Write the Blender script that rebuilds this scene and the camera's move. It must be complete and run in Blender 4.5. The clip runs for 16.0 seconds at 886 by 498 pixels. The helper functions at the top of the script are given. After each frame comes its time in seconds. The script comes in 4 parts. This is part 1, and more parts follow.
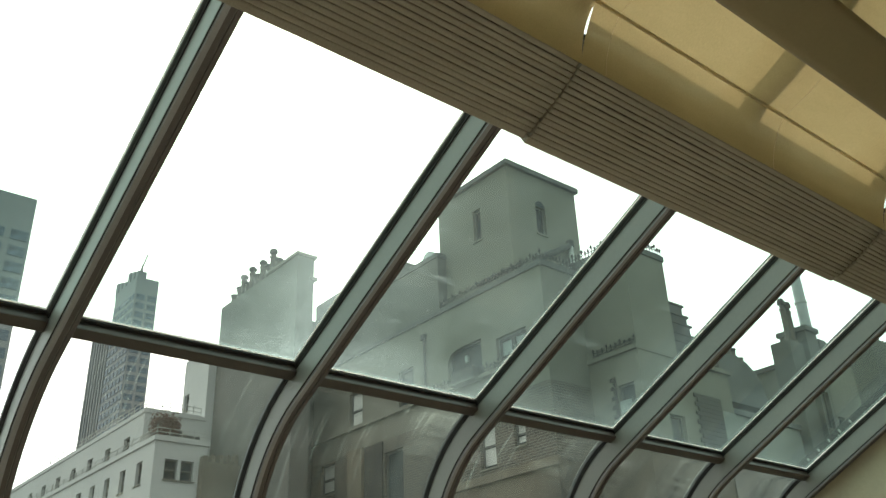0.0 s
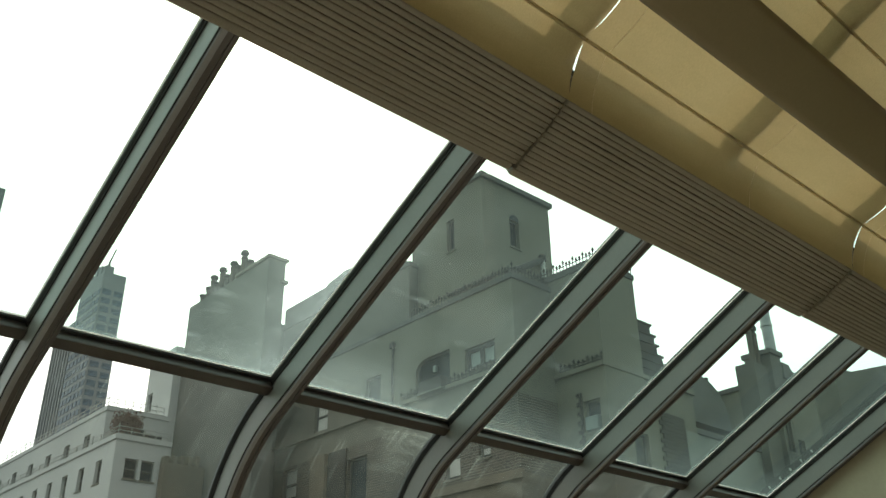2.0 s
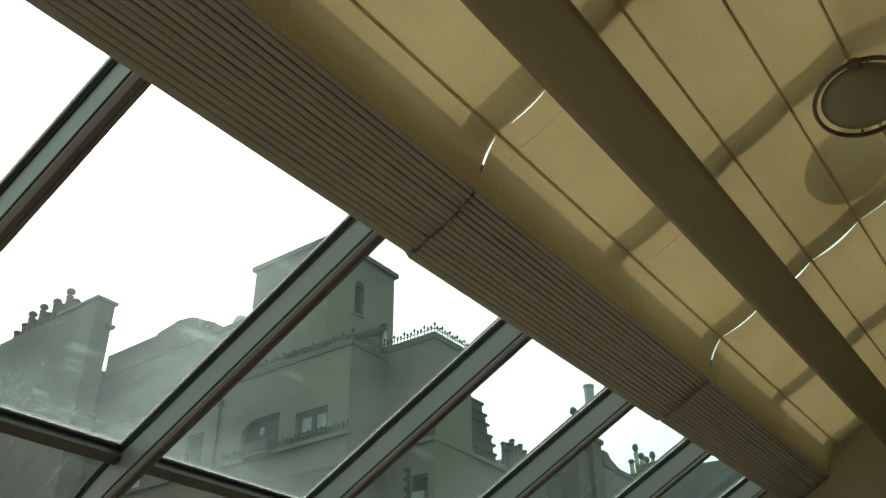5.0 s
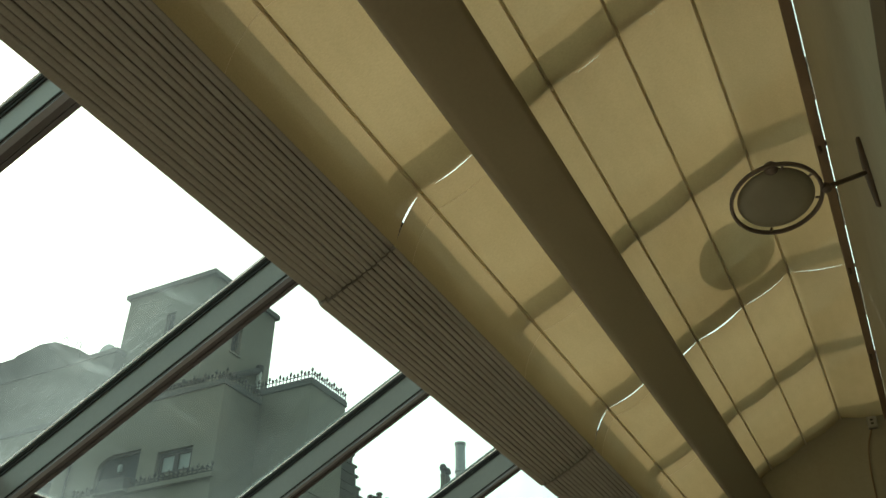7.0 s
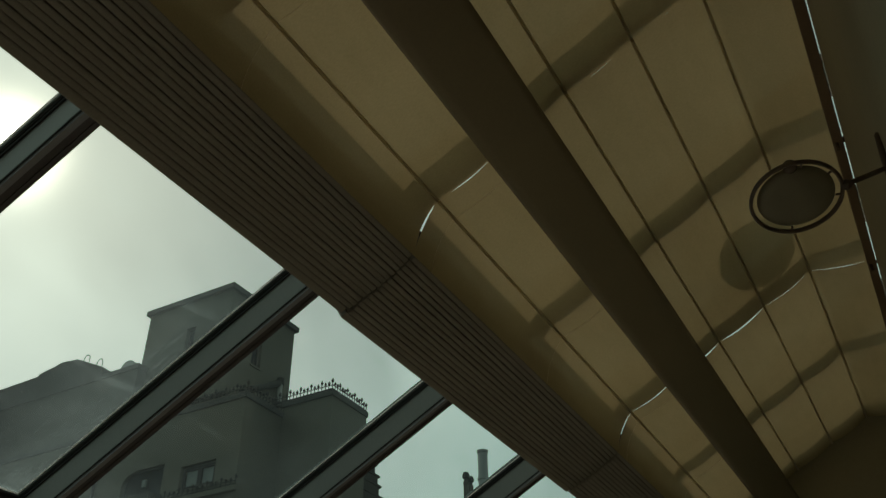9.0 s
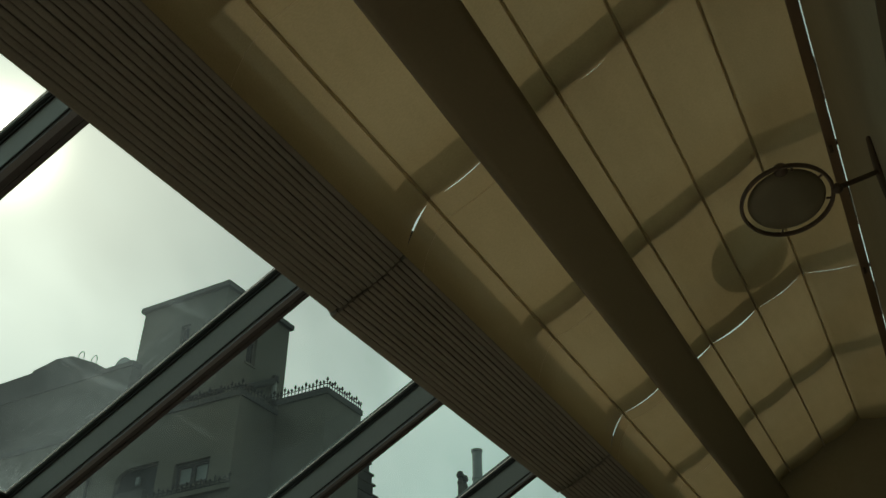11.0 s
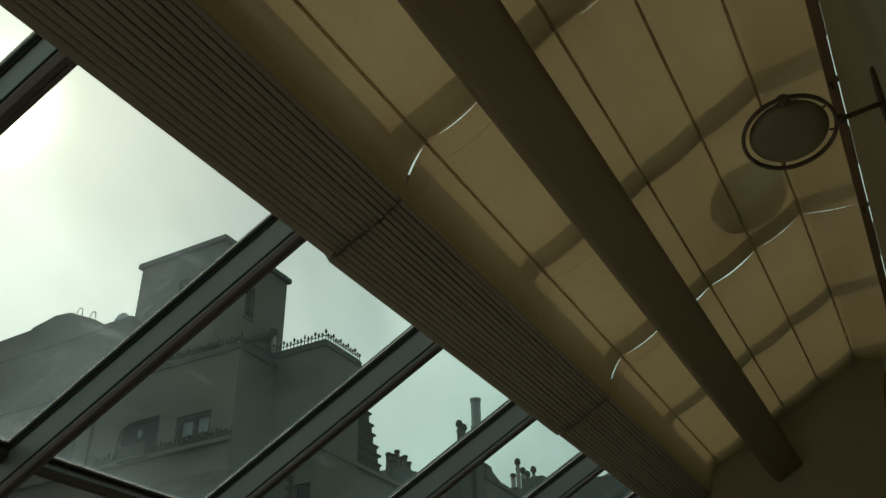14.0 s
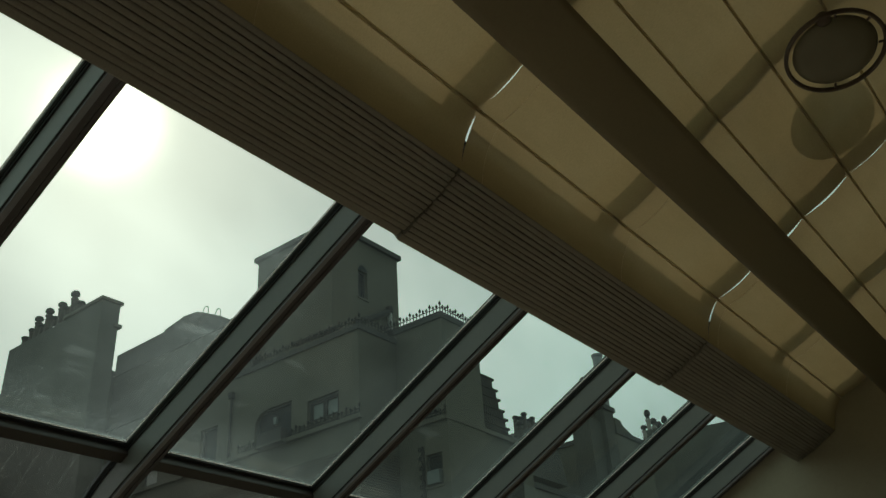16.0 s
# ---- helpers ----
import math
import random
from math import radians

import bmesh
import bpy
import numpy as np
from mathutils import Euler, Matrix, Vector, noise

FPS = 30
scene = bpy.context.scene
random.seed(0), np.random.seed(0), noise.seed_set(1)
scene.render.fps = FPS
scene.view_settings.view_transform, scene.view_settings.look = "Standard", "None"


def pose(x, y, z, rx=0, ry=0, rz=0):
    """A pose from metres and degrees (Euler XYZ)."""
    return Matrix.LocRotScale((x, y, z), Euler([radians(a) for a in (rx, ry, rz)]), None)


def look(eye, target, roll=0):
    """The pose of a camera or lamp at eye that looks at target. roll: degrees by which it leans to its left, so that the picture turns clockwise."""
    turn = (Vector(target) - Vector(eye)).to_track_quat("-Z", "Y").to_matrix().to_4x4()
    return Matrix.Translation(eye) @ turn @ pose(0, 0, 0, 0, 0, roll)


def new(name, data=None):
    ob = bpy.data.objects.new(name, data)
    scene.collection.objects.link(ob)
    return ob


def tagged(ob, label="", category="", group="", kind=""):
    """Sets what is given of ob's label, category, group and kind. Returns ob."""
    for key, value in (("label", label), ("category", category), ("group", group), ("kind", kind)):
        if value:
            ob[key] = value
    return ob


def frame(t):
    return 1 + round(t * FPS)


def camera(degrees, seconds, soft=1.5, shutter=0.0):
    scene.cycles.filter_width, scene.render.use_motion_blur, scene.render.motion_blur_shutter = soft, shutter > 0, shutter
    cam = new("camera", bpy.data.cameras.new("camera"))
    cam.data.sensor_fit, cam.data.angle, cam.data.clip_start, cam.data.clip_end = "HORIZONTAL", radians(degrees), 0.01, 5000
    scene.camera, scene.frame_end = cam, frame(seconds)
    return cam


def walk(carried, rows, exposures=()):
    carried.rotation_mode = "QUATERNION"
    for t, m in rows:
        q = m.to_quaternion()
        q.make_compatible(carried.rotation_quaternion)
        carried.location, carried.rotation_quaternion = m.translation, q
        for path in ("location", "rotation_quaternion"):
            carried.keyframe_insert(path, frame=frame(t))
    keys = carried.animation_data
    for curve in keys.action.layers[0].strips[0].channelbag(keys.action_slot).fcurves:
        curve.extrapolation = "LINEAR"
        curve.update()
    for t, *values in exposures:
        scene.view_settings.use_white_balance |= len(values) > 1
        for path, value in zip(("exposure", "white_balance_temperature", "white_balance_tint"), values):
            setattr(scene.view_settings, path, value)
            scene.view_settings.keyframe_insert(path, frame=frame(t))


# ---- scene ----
cam = camera(53.24, 16.0)
ROWS = [
    (0, pose(0.251, -0.1952, 1.476, 116.562, 2.063, -39.052)),
    (0.5, pose(0.2306, -0.1985, 1.4688, 115.561, 1.823, -38.581)),
    (1, pose(0.2268, -0.2118, 1.4697, 115.583, 2.082, -39.136)),
    (1.5, pose(0.1964, -0.236, 1.5006, 116.509, 1.653, -40.779)),
    (2, pose(0.1783, -0.2259, 1.5118, 117.014, 0.691, -41.783)),
    (2.5, pose(0.1652, -0.2133, 1.5156, 117.351, 0.66, -42.368)),
    (3, pose(0.149, -0.1902, 1.5212, 118.116, 0.864, -43.625)),
    (5.5, pose(0.0549, -0.0477, 1.6088, 121.7, 0.061, -56.935)),
    (6, pose(0.0269, -0.0326, 1.6102, 122.158, -0.218, -60.206)),
    (6.5, pose(0.0196, -0.0128, 1.6046, 122.841, -0.328, -62.399)),
    (7, pose(0, -0, 1.6, 124.367, -0.078, -62.752)),
    (7.5, pose(-0.01, 0.0017, 1.6012, 125.657, 0.436, -62.176)),
    (8, pose(-0.0078, 0.008, 1.5982, 125.635, 0.649, -61.811)),
    (8.5, pose(0.0011, 0.0062, 1.6063, 125.23, 0.589, -61.334)),
    (9, pose(-0.0062, 0.0047, 1.5983, 124.885, 0.607, -60.982)),
    (11.5, pose(0.0078, -0.0079, 1.609, 124.675, 0.408, -61.548)),
    (12, pose(0.0163, 0.001, 1.5961, 123.313, 1.415, -62.118)),
    (12.5, pose(0.0424, 0.0005, 1.6054, 121.322, 3.096, -61.999)),
    (13, pose(0.0421, 0.0068, 1.6031, 121.057, 2.829, -61.695)),
    (13.5, pose(0.037, 0.0119, 1.5992, 121.409, 2.194, -61.346)),
    (14, pose(0.0365, 0.0154, 1.5953, 121.712, 1.25, -61.162)),
    (14.5, pose(0.0309, 0.0039, 1.5921, 121.53, 0.918, -59.97)),
    (15, pose(0.0247, -0.0164, 1.5921, 120.285, 2.059, -56.899)),
    (15.5, pose(0.0503, -0.0572, 1.5974, 120.048, 3.163, -53.891)),
    (16, pose(0.1031, -0.1077, 1.5943, 119.865, 3.434, -51.689)),
]
EXPOSURES = [(0.0, 0.35), (0.3, 0.15), (0.6, 0.0), (2.0, 0.0), (2.5, 0.12), (3.0, 0.0), (5.5, -0.05), (6.5, -0.05), (7.0, -0.03), (7.5, -0.03), (8.0, -1.05), (8.5, -1.15), (9.0, -1.82), (11.5, -1.52), (12.5, -1.4), (13.5, -1.32), (14.0, -1.42), (15.0, -1.35), (15.5, -1.45), (16.0, -1.55)]
walk(cam, ROWS, EXPOSURES)

# ---------------------------------------------------------------- light
SUN = Vector((0.379, 0.705, 0.600)).normalized()
world = bpy.data.worlds.new("sky")
scene.world = world
world.use_nodes = True
wn, wl = world.node_tree.nodes, world.node_tree.links
wn.clear()
sky = wn.new("ShaderNodeTexSky")
sky.sky_type = "NISHITA"
sky.sun_disc = False
sky.sun_elevation = math.asin(SUN.z)
sky.sun_rotation = math.atan2(SUN.x, SUN.y)
sky.dust_density = 0.7
sky.air_density = 1.0
sky.ozone_density = 1.0
# hazy aureole round the sun
geo = wn.new("ShaderNodeTexCoord")
dot = wn.new("ShaderNodeVectorMath")
dot.operation = "DOT_PRODUCT"
dot.inputs[1].default_value = SUN
wl.new(geo.outputs["Generated"], dot.inputs[0])
clampd = wn.new("ShaderNodeClamp")
wl.new(dot.outputs["Value"], clampd.inputs["Value"])


def lobe(power, strength):
    p = wn.new("ShaderNodeMath")
    p.operation = "POWER"
    p.inputs[1].default_value = power
    wl.new(clampd.outputs[0], p.inputs[0])
    m = wn.new("ShaderNodeMath")
    m.operation = "MULTIPLY"
    m.inputs[1].default_value = strength
    wl.new(p.outputs[0], m.inputs[0])
    return m


wide, mid, core = lobe(9, 0.38), lobe(70, 1.3), lobe(1500, 18.0)
a1 = wn.new("ShaderNodeMath")
a2 = wn.new("ShaderNodeMath")
wl.new(wide.outputs[0], a1.inputs[0])
wl.new(mid.outputs[0], a1.inputs[1])
wl.new(a1.outputs[0], a2.inputs[0])
wl.new(core.outputs[0], a2.inputs[1])
bg1 = wn.new("ShaderNodeBackground")
bg1.inputs["Strength"].default_value = 0.05
wl.new(sky.outputs[0], bg1.inputs["Color"])
# thin high cloud, brighter towards the horizon
cloud = wn.new("ShaderNodeTexNoise")
cloud.inputs["Scale"].default_value = 2.2
cloud.inputs["Detail"].default_value = 5
drift = wn.new("ShaderNodeMapping")
drift.inputs["Rotation"].default_value = (0.5, 0.35, 0.6)
drift.inputs["Scale"].default_value = (1.0, 3.2, 1.6)
wl.new(geo.outputs["Generated"], drift.inputs["Vector"])
wl.new(drift.outputs[0], cloud.inputs["Vector"])
cr = wn.new("ShaderNodeMapRange")
cr.inputs["From Min"].default_value, cr.inputs["From Max"].default_value = 0.38, 0.63
cr.inputs["To Min"].default_value, cr.inputs["To Max"].default_value = 1.42, 2.2
wl.new(cloud.outputs["Fac"], cr.inputs["Value"])
bg2 = wn.new("ShaderNodeBackground")
tone = wn.new("ShaderNodeMapRange")
tone.inputs["From Min"].default_value, tone.inputs["From Max"].default_value = 0.82, 0.98
wl.new(dot.outputs["Value"], tone.inputs["Value"])
haze = wn.new("ShaderNodeMix")
haze.data_type = "RGBA"
haze.inputs["A"].default_value, haze.inputs["B"].default_value = (0.925, 0.985, 0.92, 1), (1.0, 0.90, 0.85, 1)
wl.new(tone.outputs[0], haze.inputs["Factor"])
wl.new(haze.outputs["Result"], bg2.inputs["Color"])
# the haze is thinner and dimmer away from the sun
away = wn.new("ShaderNodeMapRange")
away.inputs["From Min"].default_value, away.inputs["From Max"].default_value = -0.5, 0.7
away.inputs["To Min"].default_value, away.inputs["To Max"].default_value = 0.42, 1.0
wl.new(dot.outputs["Value"], away.inputs["Value"])
veil = wn.new("ShaderNodeMath")
veil.operation = "MULTIPLY"
wl.new(cr.outputs[0], veil.inputs[0])
wl.new(away.outputs[0], veil.inputs[1])
wl.new(veil.outputs[0], bg2.inputs["Strength"])
bg3 = wn.new("ShaderNodeBackground")
bg3.inputs["Color"].default_value = (1.0, 0.75, 0.66, 1)
wl.new(a2.outputs[0], bg3.inputs["Strength"])
add1 = wn.new("ShaderNodeAddShader")
add2 = wn.new("ShaderNodeAddShader")
wl.new(bg1.outputs[0], add1.inputs[0])
wl.new(bg2.outputs[0], add1.inputs[1])
wl.new(add1.outputs[0], add2.inputs[0])
wl.new(bg3.outputs[0], add2.inputs[1])
wo = wn.new("ShaderNodeOutputWorld")
wl.new(add2.outputs[0], wo.inputs["Surface"])

sun = new("sun", bpy.data.lights.new("sun", "SUN"))
sun.data.energy = 5.0
sun.data.angle = radians(0.9)
sun.data.color = (1.0, 0.94, 0.84)
sun.matrix_world = look((0, 0, 60), Vector((0, 0, 60)) - SUN)


# ---------------------------------------------------------------- materials
def material(name):
    m = bpy.data.materials.new(name)
    m.use_nodes = True
    nt = m.node_tree
    nt.nodes.clear()
    out = nt.nodes.new("ShaderNodeOutputMaterial")
    return m, nt.nodes, nt.links, out


def noise_node(n, l, scale, detail=4.0, rough=0.55, coord="Object", stretch=(1, 1, 1)):
    tc = n.new("ShaderNodeTexCoord")
    mp = n.new("ShaderNodeMapping")
    mp.inputs["Scale"].default_value = stretch
    l.new(tc.outputs[coord], mp.inputs["Vector"])
    t = n.new("ShaderNodeTexNoise")
    t.inputs["Scale"].default_value = scale
    t.inputs["Detail"].default_value = detail
    t.inputs["Roughness"].default_value = rough
    l.new(mp.outputs[0], t.inputs["Vector"])
    return t


def ramp(n, l, src, lo, hi, c0, c1):
    r = n.new("ShaderNodeValToRGB")
    r.color_ramp.elements[0].position, r.color_ramp.elements[1].position = lo, hi
    r.color_ramp.elements[0].color, r.color_ramp.elements[1].color = (*c0, 1), (*c1, 1)
    l.new(src, r.inputs[0])
    return r


def mul(n, l, a, b, fac=1.0):
    m = n.new("ShaderNodeMix")
    m.data_type, m.blend_type = "RGBA", "MULTIPLY"
    m.inputs["Factor"].default_value = fac
    l.new(a, m.inputs["A"])
    l.new(b, m.inputs["B"])
    return m.outputs["Result"]


def vary(c, k):
    return tuple(min(1.0, v * k) for v in c)


def surface(name, colour, rough=0.6, metal=0.0, big=1.5, fine=60.0, spread=0.18, bump=0.15, dist=0.002, coord="Object", stretch=(1, 1, 1)):
    """Painted, plastered or metal surface with stains at one scale and grain at another."""
    m, n, l, out = material(name)
    t1 = noise_node(n, l, big, 5, 0.6, coord, stretch)
    t2 = noise_node(n, l, fine, 3, 0.6, coord, stretch)
    c1 = ramp(n, l, t1.outputs["Fac"], 0.3, 0.7, vary(colour, 1 - spread), vary(colour, 1 + spread * 0.6))
    c2 = ramp(n, l, t2.outputs["Fac"], 0.3, 0.7, (1 - spread * 0.6,) * 3, (1, 1, 1))
    b = n.new("ShaderNodeBsdfPrincipled")
    l.new(mul(n, l, c1.outputs[0], c2.outputs[0]), b.inputs["Base Color"])
    rr = n.new("ShaderNodeMapRange")
    rr.inputs["To Min"].default_value, rr.inputs["To Max"].default_value = max(0.05, rough - 0.1), min(1, rough + 0.12)
    l.new(t1.outputs["Fac"], rr.inputs["Value"])
    l.new(rr.outputs[0], b.inputs["Roughness"])
    b.inputs["Metallic"].default_value = metal
    bp = n.new("ShaderNodeBump")
    bp.inputs["Strength"].default_value, bp.inputs["Distance"].default_value = bump, dist
    l.new(t2.outputs["Fac"], bp.inputs["Height"])
    l.new(bp.outputs[0], b.inputs["Normal"])
    l.new(b.outputs[0], out.inputs["Surface"])
    return m


def brickwork(name, c0, c1, mortar, w=0.22, h=0.075):
    m, n, l, out = material(name)
    tc = n.new("ShaderNodeTexCoord")
    sep = n.new("ShaderNodeSeparateXYZ")
    l.new(tc.outputs["Object"], sep.inputs[0])
    ad = n.new("ShaderNodeMath")
    l.new(sep.outputs["X"], ad.inputs[0])
    l.new(sep.outputs["Y"], ad.inputs[1])
    cb = n.new("ShaderNodeCombineXYZ")
    l.new(ad.outputs[0], cb.inputs["X"])
    l.new(sep.outputs["Z"], cb.inputs["Y"])
    t = n.new("ShaderNodeTexBrick")
    t.inputs["Scale"].default_value = 1.0
    t.inputs["Brick Width"].default_value, t.inputs["Row Height"].default_value = w, h
    t.inputs["Mortar Size"].default_value = 0.012
    t.inputs["Color1"].default_value, t.inputs["Color2"].default_value, t.inputs["Mortar"].default_value = (*c0, 1), (*c1, 1), (*mortar, 1)
    l.new(cb.outputs[0], t.inputs["Vector"])
    t1 = noise_node(n, l, 0.5, 5)
    c = ramp(n, l, t1.outputs["Fac"], 0.3, 0.7, (0.7, 0.7, 0.7), (1, 1, 1))
    b = n.new("ShaderNodeBsdfPrincipled")
    l.new(mul(n, l, t.outputs["Color"], c.outputs[0]), b.inputs["Base Color"])
    b.inputs["Roughness"].default_value = 0.9
    bp = n.new("ShaderNodeBump")
    bp.inputs["Strength"].default_value, bp.inputs["Distance"].default_value, bp.invert = 0.6, 0.01, True
    l.new(t.outputs["Fac"], bp.inputs["Height"])
    l.new(bp.outputs[0], b.inputs["Normal"])
    l.new(b.outputs[0], out.inputs["Surface"])
    return m


def shade_cloth(name, colour, through_colour, sheer):
    """Woven blind cloth: scatters on both sides, and a little light passes straight through the weave."""
    m, n, l, out = material(name)
    t1 = noise_node(n, l, 1.3, 5, 0.6)
    t2 = noise_node(n, l, 260, 2, 0.6, stretch=(1, 0.35, 1))
    t3 = noise_node(n, l, 14, 3, 0.5, stretch=(0.4, 1.6, 1))
    c1 = ramp(n, l, t1.outputs["Fac"], 0.3, 0.7, (0.86, 0.85, 0.82), (1, 1, 1))
    c2 = ramp(n, l, t2.outputs["Fac"], 0.3, 0.7, (0.88, 0.88, 0.88), (1, 1, 1))
    c3 = ramp(n, l, t3.outputs["Fac"], 0.3, 0.7, (0.95, 0.95, 0.95), (1, 1, 1))
    tone = mul(n, l, mul(n, l, c1.outputs[0], c2.outputs[0]), c3.outputs[0])
    rgb = [n.new("ShaderNodeRGB"), n.new("ShaderNodeRGB")]
    rgb[0].outputs[0].default_value, rgb[1].outputs[0].default_value = (*colour, 1), (*through_colour, 1)
    d, t = n.new("ShaderNodeBsdfDiffuse"), n.new("ShaderNodeBsdfTranslucent")
    l.new(mul(n, l, rgb[0].outputs[0], tone), d.inputs["Color"])
    l.new(mul(n, l, rgb[1].outputs[0], tone), t.inputs["Color"])
    bp = n.new("ShaderNodeBump")
    bp.inputs["Strength"].default_value, bp.inputs["Distance"].default_value = 0.2, 0.001
    l.new(t2.outputs["Fac"], bp.inputs["Height"])
    l.new(bp.outputs[0], d.inputs["Normal"])
    s = n.new("ShaderNodeAddShader")
    l.new(d.outputs[0], s.inputs[0])
    l.new(t.outputs[0], s.inputs[1])
    tr = n.new("ShaderNodeBsdfTransparent")
    tr.inputs["Color"].default_value = (1.0, 0.9, 0.68, 1)
    mx = n.new("ShaderNodeMixShader")
    mx.inputs["Fac"].default_value = sheer
    l.new(s.outputs[0], mx.inputs[1])
    l.new(tr.outputs[0], mx.inputs[2])
    l.new(mx.outputs[0], out.inputs["Surface"])
    return m


def roof_glass(name, tint, film, band, streak, trail=0.0, dust=(1.0, 1.0, 1.0)):
    """Tinted glazing under a dusty film, with dried run-off streaks along the lower edge and one side."""
    m, n, l, out = material(name)

    def arith(op, a, b):
        q = n.new("ShaderNodeMath")
        q.operation = op
        for k, v in enumerate((a, b)):
            if isinstance(v, (int, float)):
                q.inputs[k].default_value = v
            else:
                l.new(v, q.inputs[k])
        return q.outputs[0]

    def fade(src, lo, hi, smooth=True):
        r = n.new("ShaderNodeMapRange")
        r.inputs["From Min"].default_value, r.inputs["From Max"].default_value = lo, hi
        if smooth:
            r.interpolation_type = "SMOOTHSTEP"
        l.new(src, r.inputs["Value"])
        return r.outputs[0]

    tr = n.new("ShaderNodeBsdfTransparent")
    tr.inputs["Color"].default_value = (*tint, 1)
    gl = n.new("ShaderNodeBsdfGlossy")
    gl.inputs["Roughness"].default_value = 0.03
    lw = n.new("ShaderNodeLayerWeight")
    fr = arith("ADD", arith("MULTIPLY", arith("POWER", lw.outputs["Facing"], 4.5), 0.7), 0.03)
    clear = n.new("ShaderNodeMixShader")
    l.new(fr, clear.inputs["Fac"])
    l.new(tr.outputs[0], clear.inputs[1])
    l.new(gl.outputs[0], clear.inputs[2])
    # dust throws light mostly onwards, a little in all directions
    df, tl, fw = n.new("ShaderNodeBsdfDiffuse"), n.new("ShaderNodeBsdfTranslucent"), n.new("ShaderNodeBsdfRefraction")
    df.inputs["Color"].default_value = (0.14 * dust[0], 0.175 * dust[1], 0.17 * dust[2], 1)
    tl.inputs["Color"].default_value = (0.20 * dust[0], 0.265 * dust[1], 0.265 * dust[2], 1)
    fw.inputs["Color"].default_value = (0.066 * dust[0], 0.085 * dust[1], 0.084 * dust[2], 1)
    fw.inputs["Roughness"].default_value = 0.62
    fw.inputs["IOR"].default_value = 1.33
    d1, dirt = n.new("ShaderNodeAddShader"), n.new("ShaderNodeAddShader")
    l.new(df.outputs[0], d1.inputs[0])
    l.new(tl.outputs[0], d1.inputs[1])
    l.new(d1.outputs[0], dirt.inputs[0])
    l.new(fw.outputs[0], dirt.inputs[1])
    tc = n.new("ShaderNodeTexCoord")
    sep = n.new("ShaderNodeSeparateXYZ")
    l.new(tc.outputs["Generated"], sep.inputs[0])
    info = n.new("ShaderNodeObjectInfo")
    wobble = noise_node(n, l, 3.0, 3, 0.6)
    shift = arith("MULTIPLY", arith("SUBTRACT", wobble.outputs["Fac"], 0.5), 0.16)
    low = fade(arith("ADD", sep.outputs["Y"], shift), band, 1.0)
    side = fade(arith("ADD", sep.outputs["X"], shift), 0.60, 1.0)
    drops = noise_node(n, l, 310, 2, 0.5, stretch=(streak[0], streak[1] * 1.9, streak[2]))
    dr = fade(drops.outputs["Fac"], 0.50, 0.60)
    runs = noise_node(n, l, 300, 3, 0.7, stretch=(1.0, 0.03, streak[2]))
    rn = fade(runs.outputs["Fac"], 0.42, 0.72)
    broken = noise_node(n, l, 60, 4, 0.75)
    rn = arith("MULTIPLY", rn, fade(broken.outputs["Fac"], 0.32, 0.70))
    soft = noise_node(n, l, 2.3, 4, 0.6)
    sr = fade(soft.outputs["Fac"], 0.40, 0.72)
    smear = noise_node(n, l, 3.4, 2, 0.4, stretch=(1.0, 3.2, 1.0))
    sm = arith("MULTIPLY", fade(smear.outputs["Fac"], 0.62, 0.75), 0.02)
    fleck = noise_node(n, l, 90, 1, 0.3)
    fk = arith("MULTIPLY", fade(fleck.outputs["Fac"], 0.79, 0.82), 0.15)
    e = arith("MULTIPLY", low, arith("ADD", arith("MULTIPLY", dr, 0.042), 0.018))
    e = arith("ADD", e, arith("MULTIPLY", fade(sep.outputs["Y"], 0.975, 1.0), 0.10))
    own = arith("ADD", arith("MULTIPLY", info.outputs["Random"], 0.7), 0.5)
    g = arith("MULTIPLY", arith("MULTIPLY", side, own), arith("ADD", arith("MULTIPLY", rn, 0.05), 0.016))
    f = arith("ADD", film, arith("MULTIPLY", sr, film * 1.1))
    f = arith("ADD", f, arith("MULTIPLY", rn, film * 0.7))
    trails = noise_node(n, l, 75, 3, 0.6, stretch=(1.0, 0.02, 0.02))
    f = arith("ADD", f, arith("MULTIPLY", arith("MULTIPLY", fade(trails.outputs["Fac"], 0.55, 0.72), arith("ADD", arith("MULTIPLY", sr, 0.8), 0.2)), trail))
    total = arith("ADD", arith("ADD", e, g), arith("ADD", arith("ADD", f, sm), fk))
    mx = n.new("ShaderNodeMixShader")
    l.new(arith("MINIMUM", total, 0.6), mx.inputs["Fac"])
    l.new(clear.outputs[0], mx.inputs[1])
    l.new(dirt.outputs[0], mx.inputs[2])
    l.new(mx.outputs[0], out.inputs["Surface"])
    return m


def window_glass(name, colour=(0.02, 0.025, 0.028)):
    m, n, l, out = material(name)
    t = noise_node(n, l, 0.7, 3)
    c = ramp(n, l, t.outputs["Fac"], 0.35, 0.65, vary(colour, 0.6), vary(colour, 1.6))
    b = n.new("ShaderNodeBsdfPrincipled")
    l.new(c.outputs[0], b.inputs["Base Color"])
    b.inputs["Roughness"].default_value = 0.2
    b.inputs["Specular IOR Level"].default_value = 0.03
    l.new(b.outputs[0], out.inputs["Surface"])
    return m


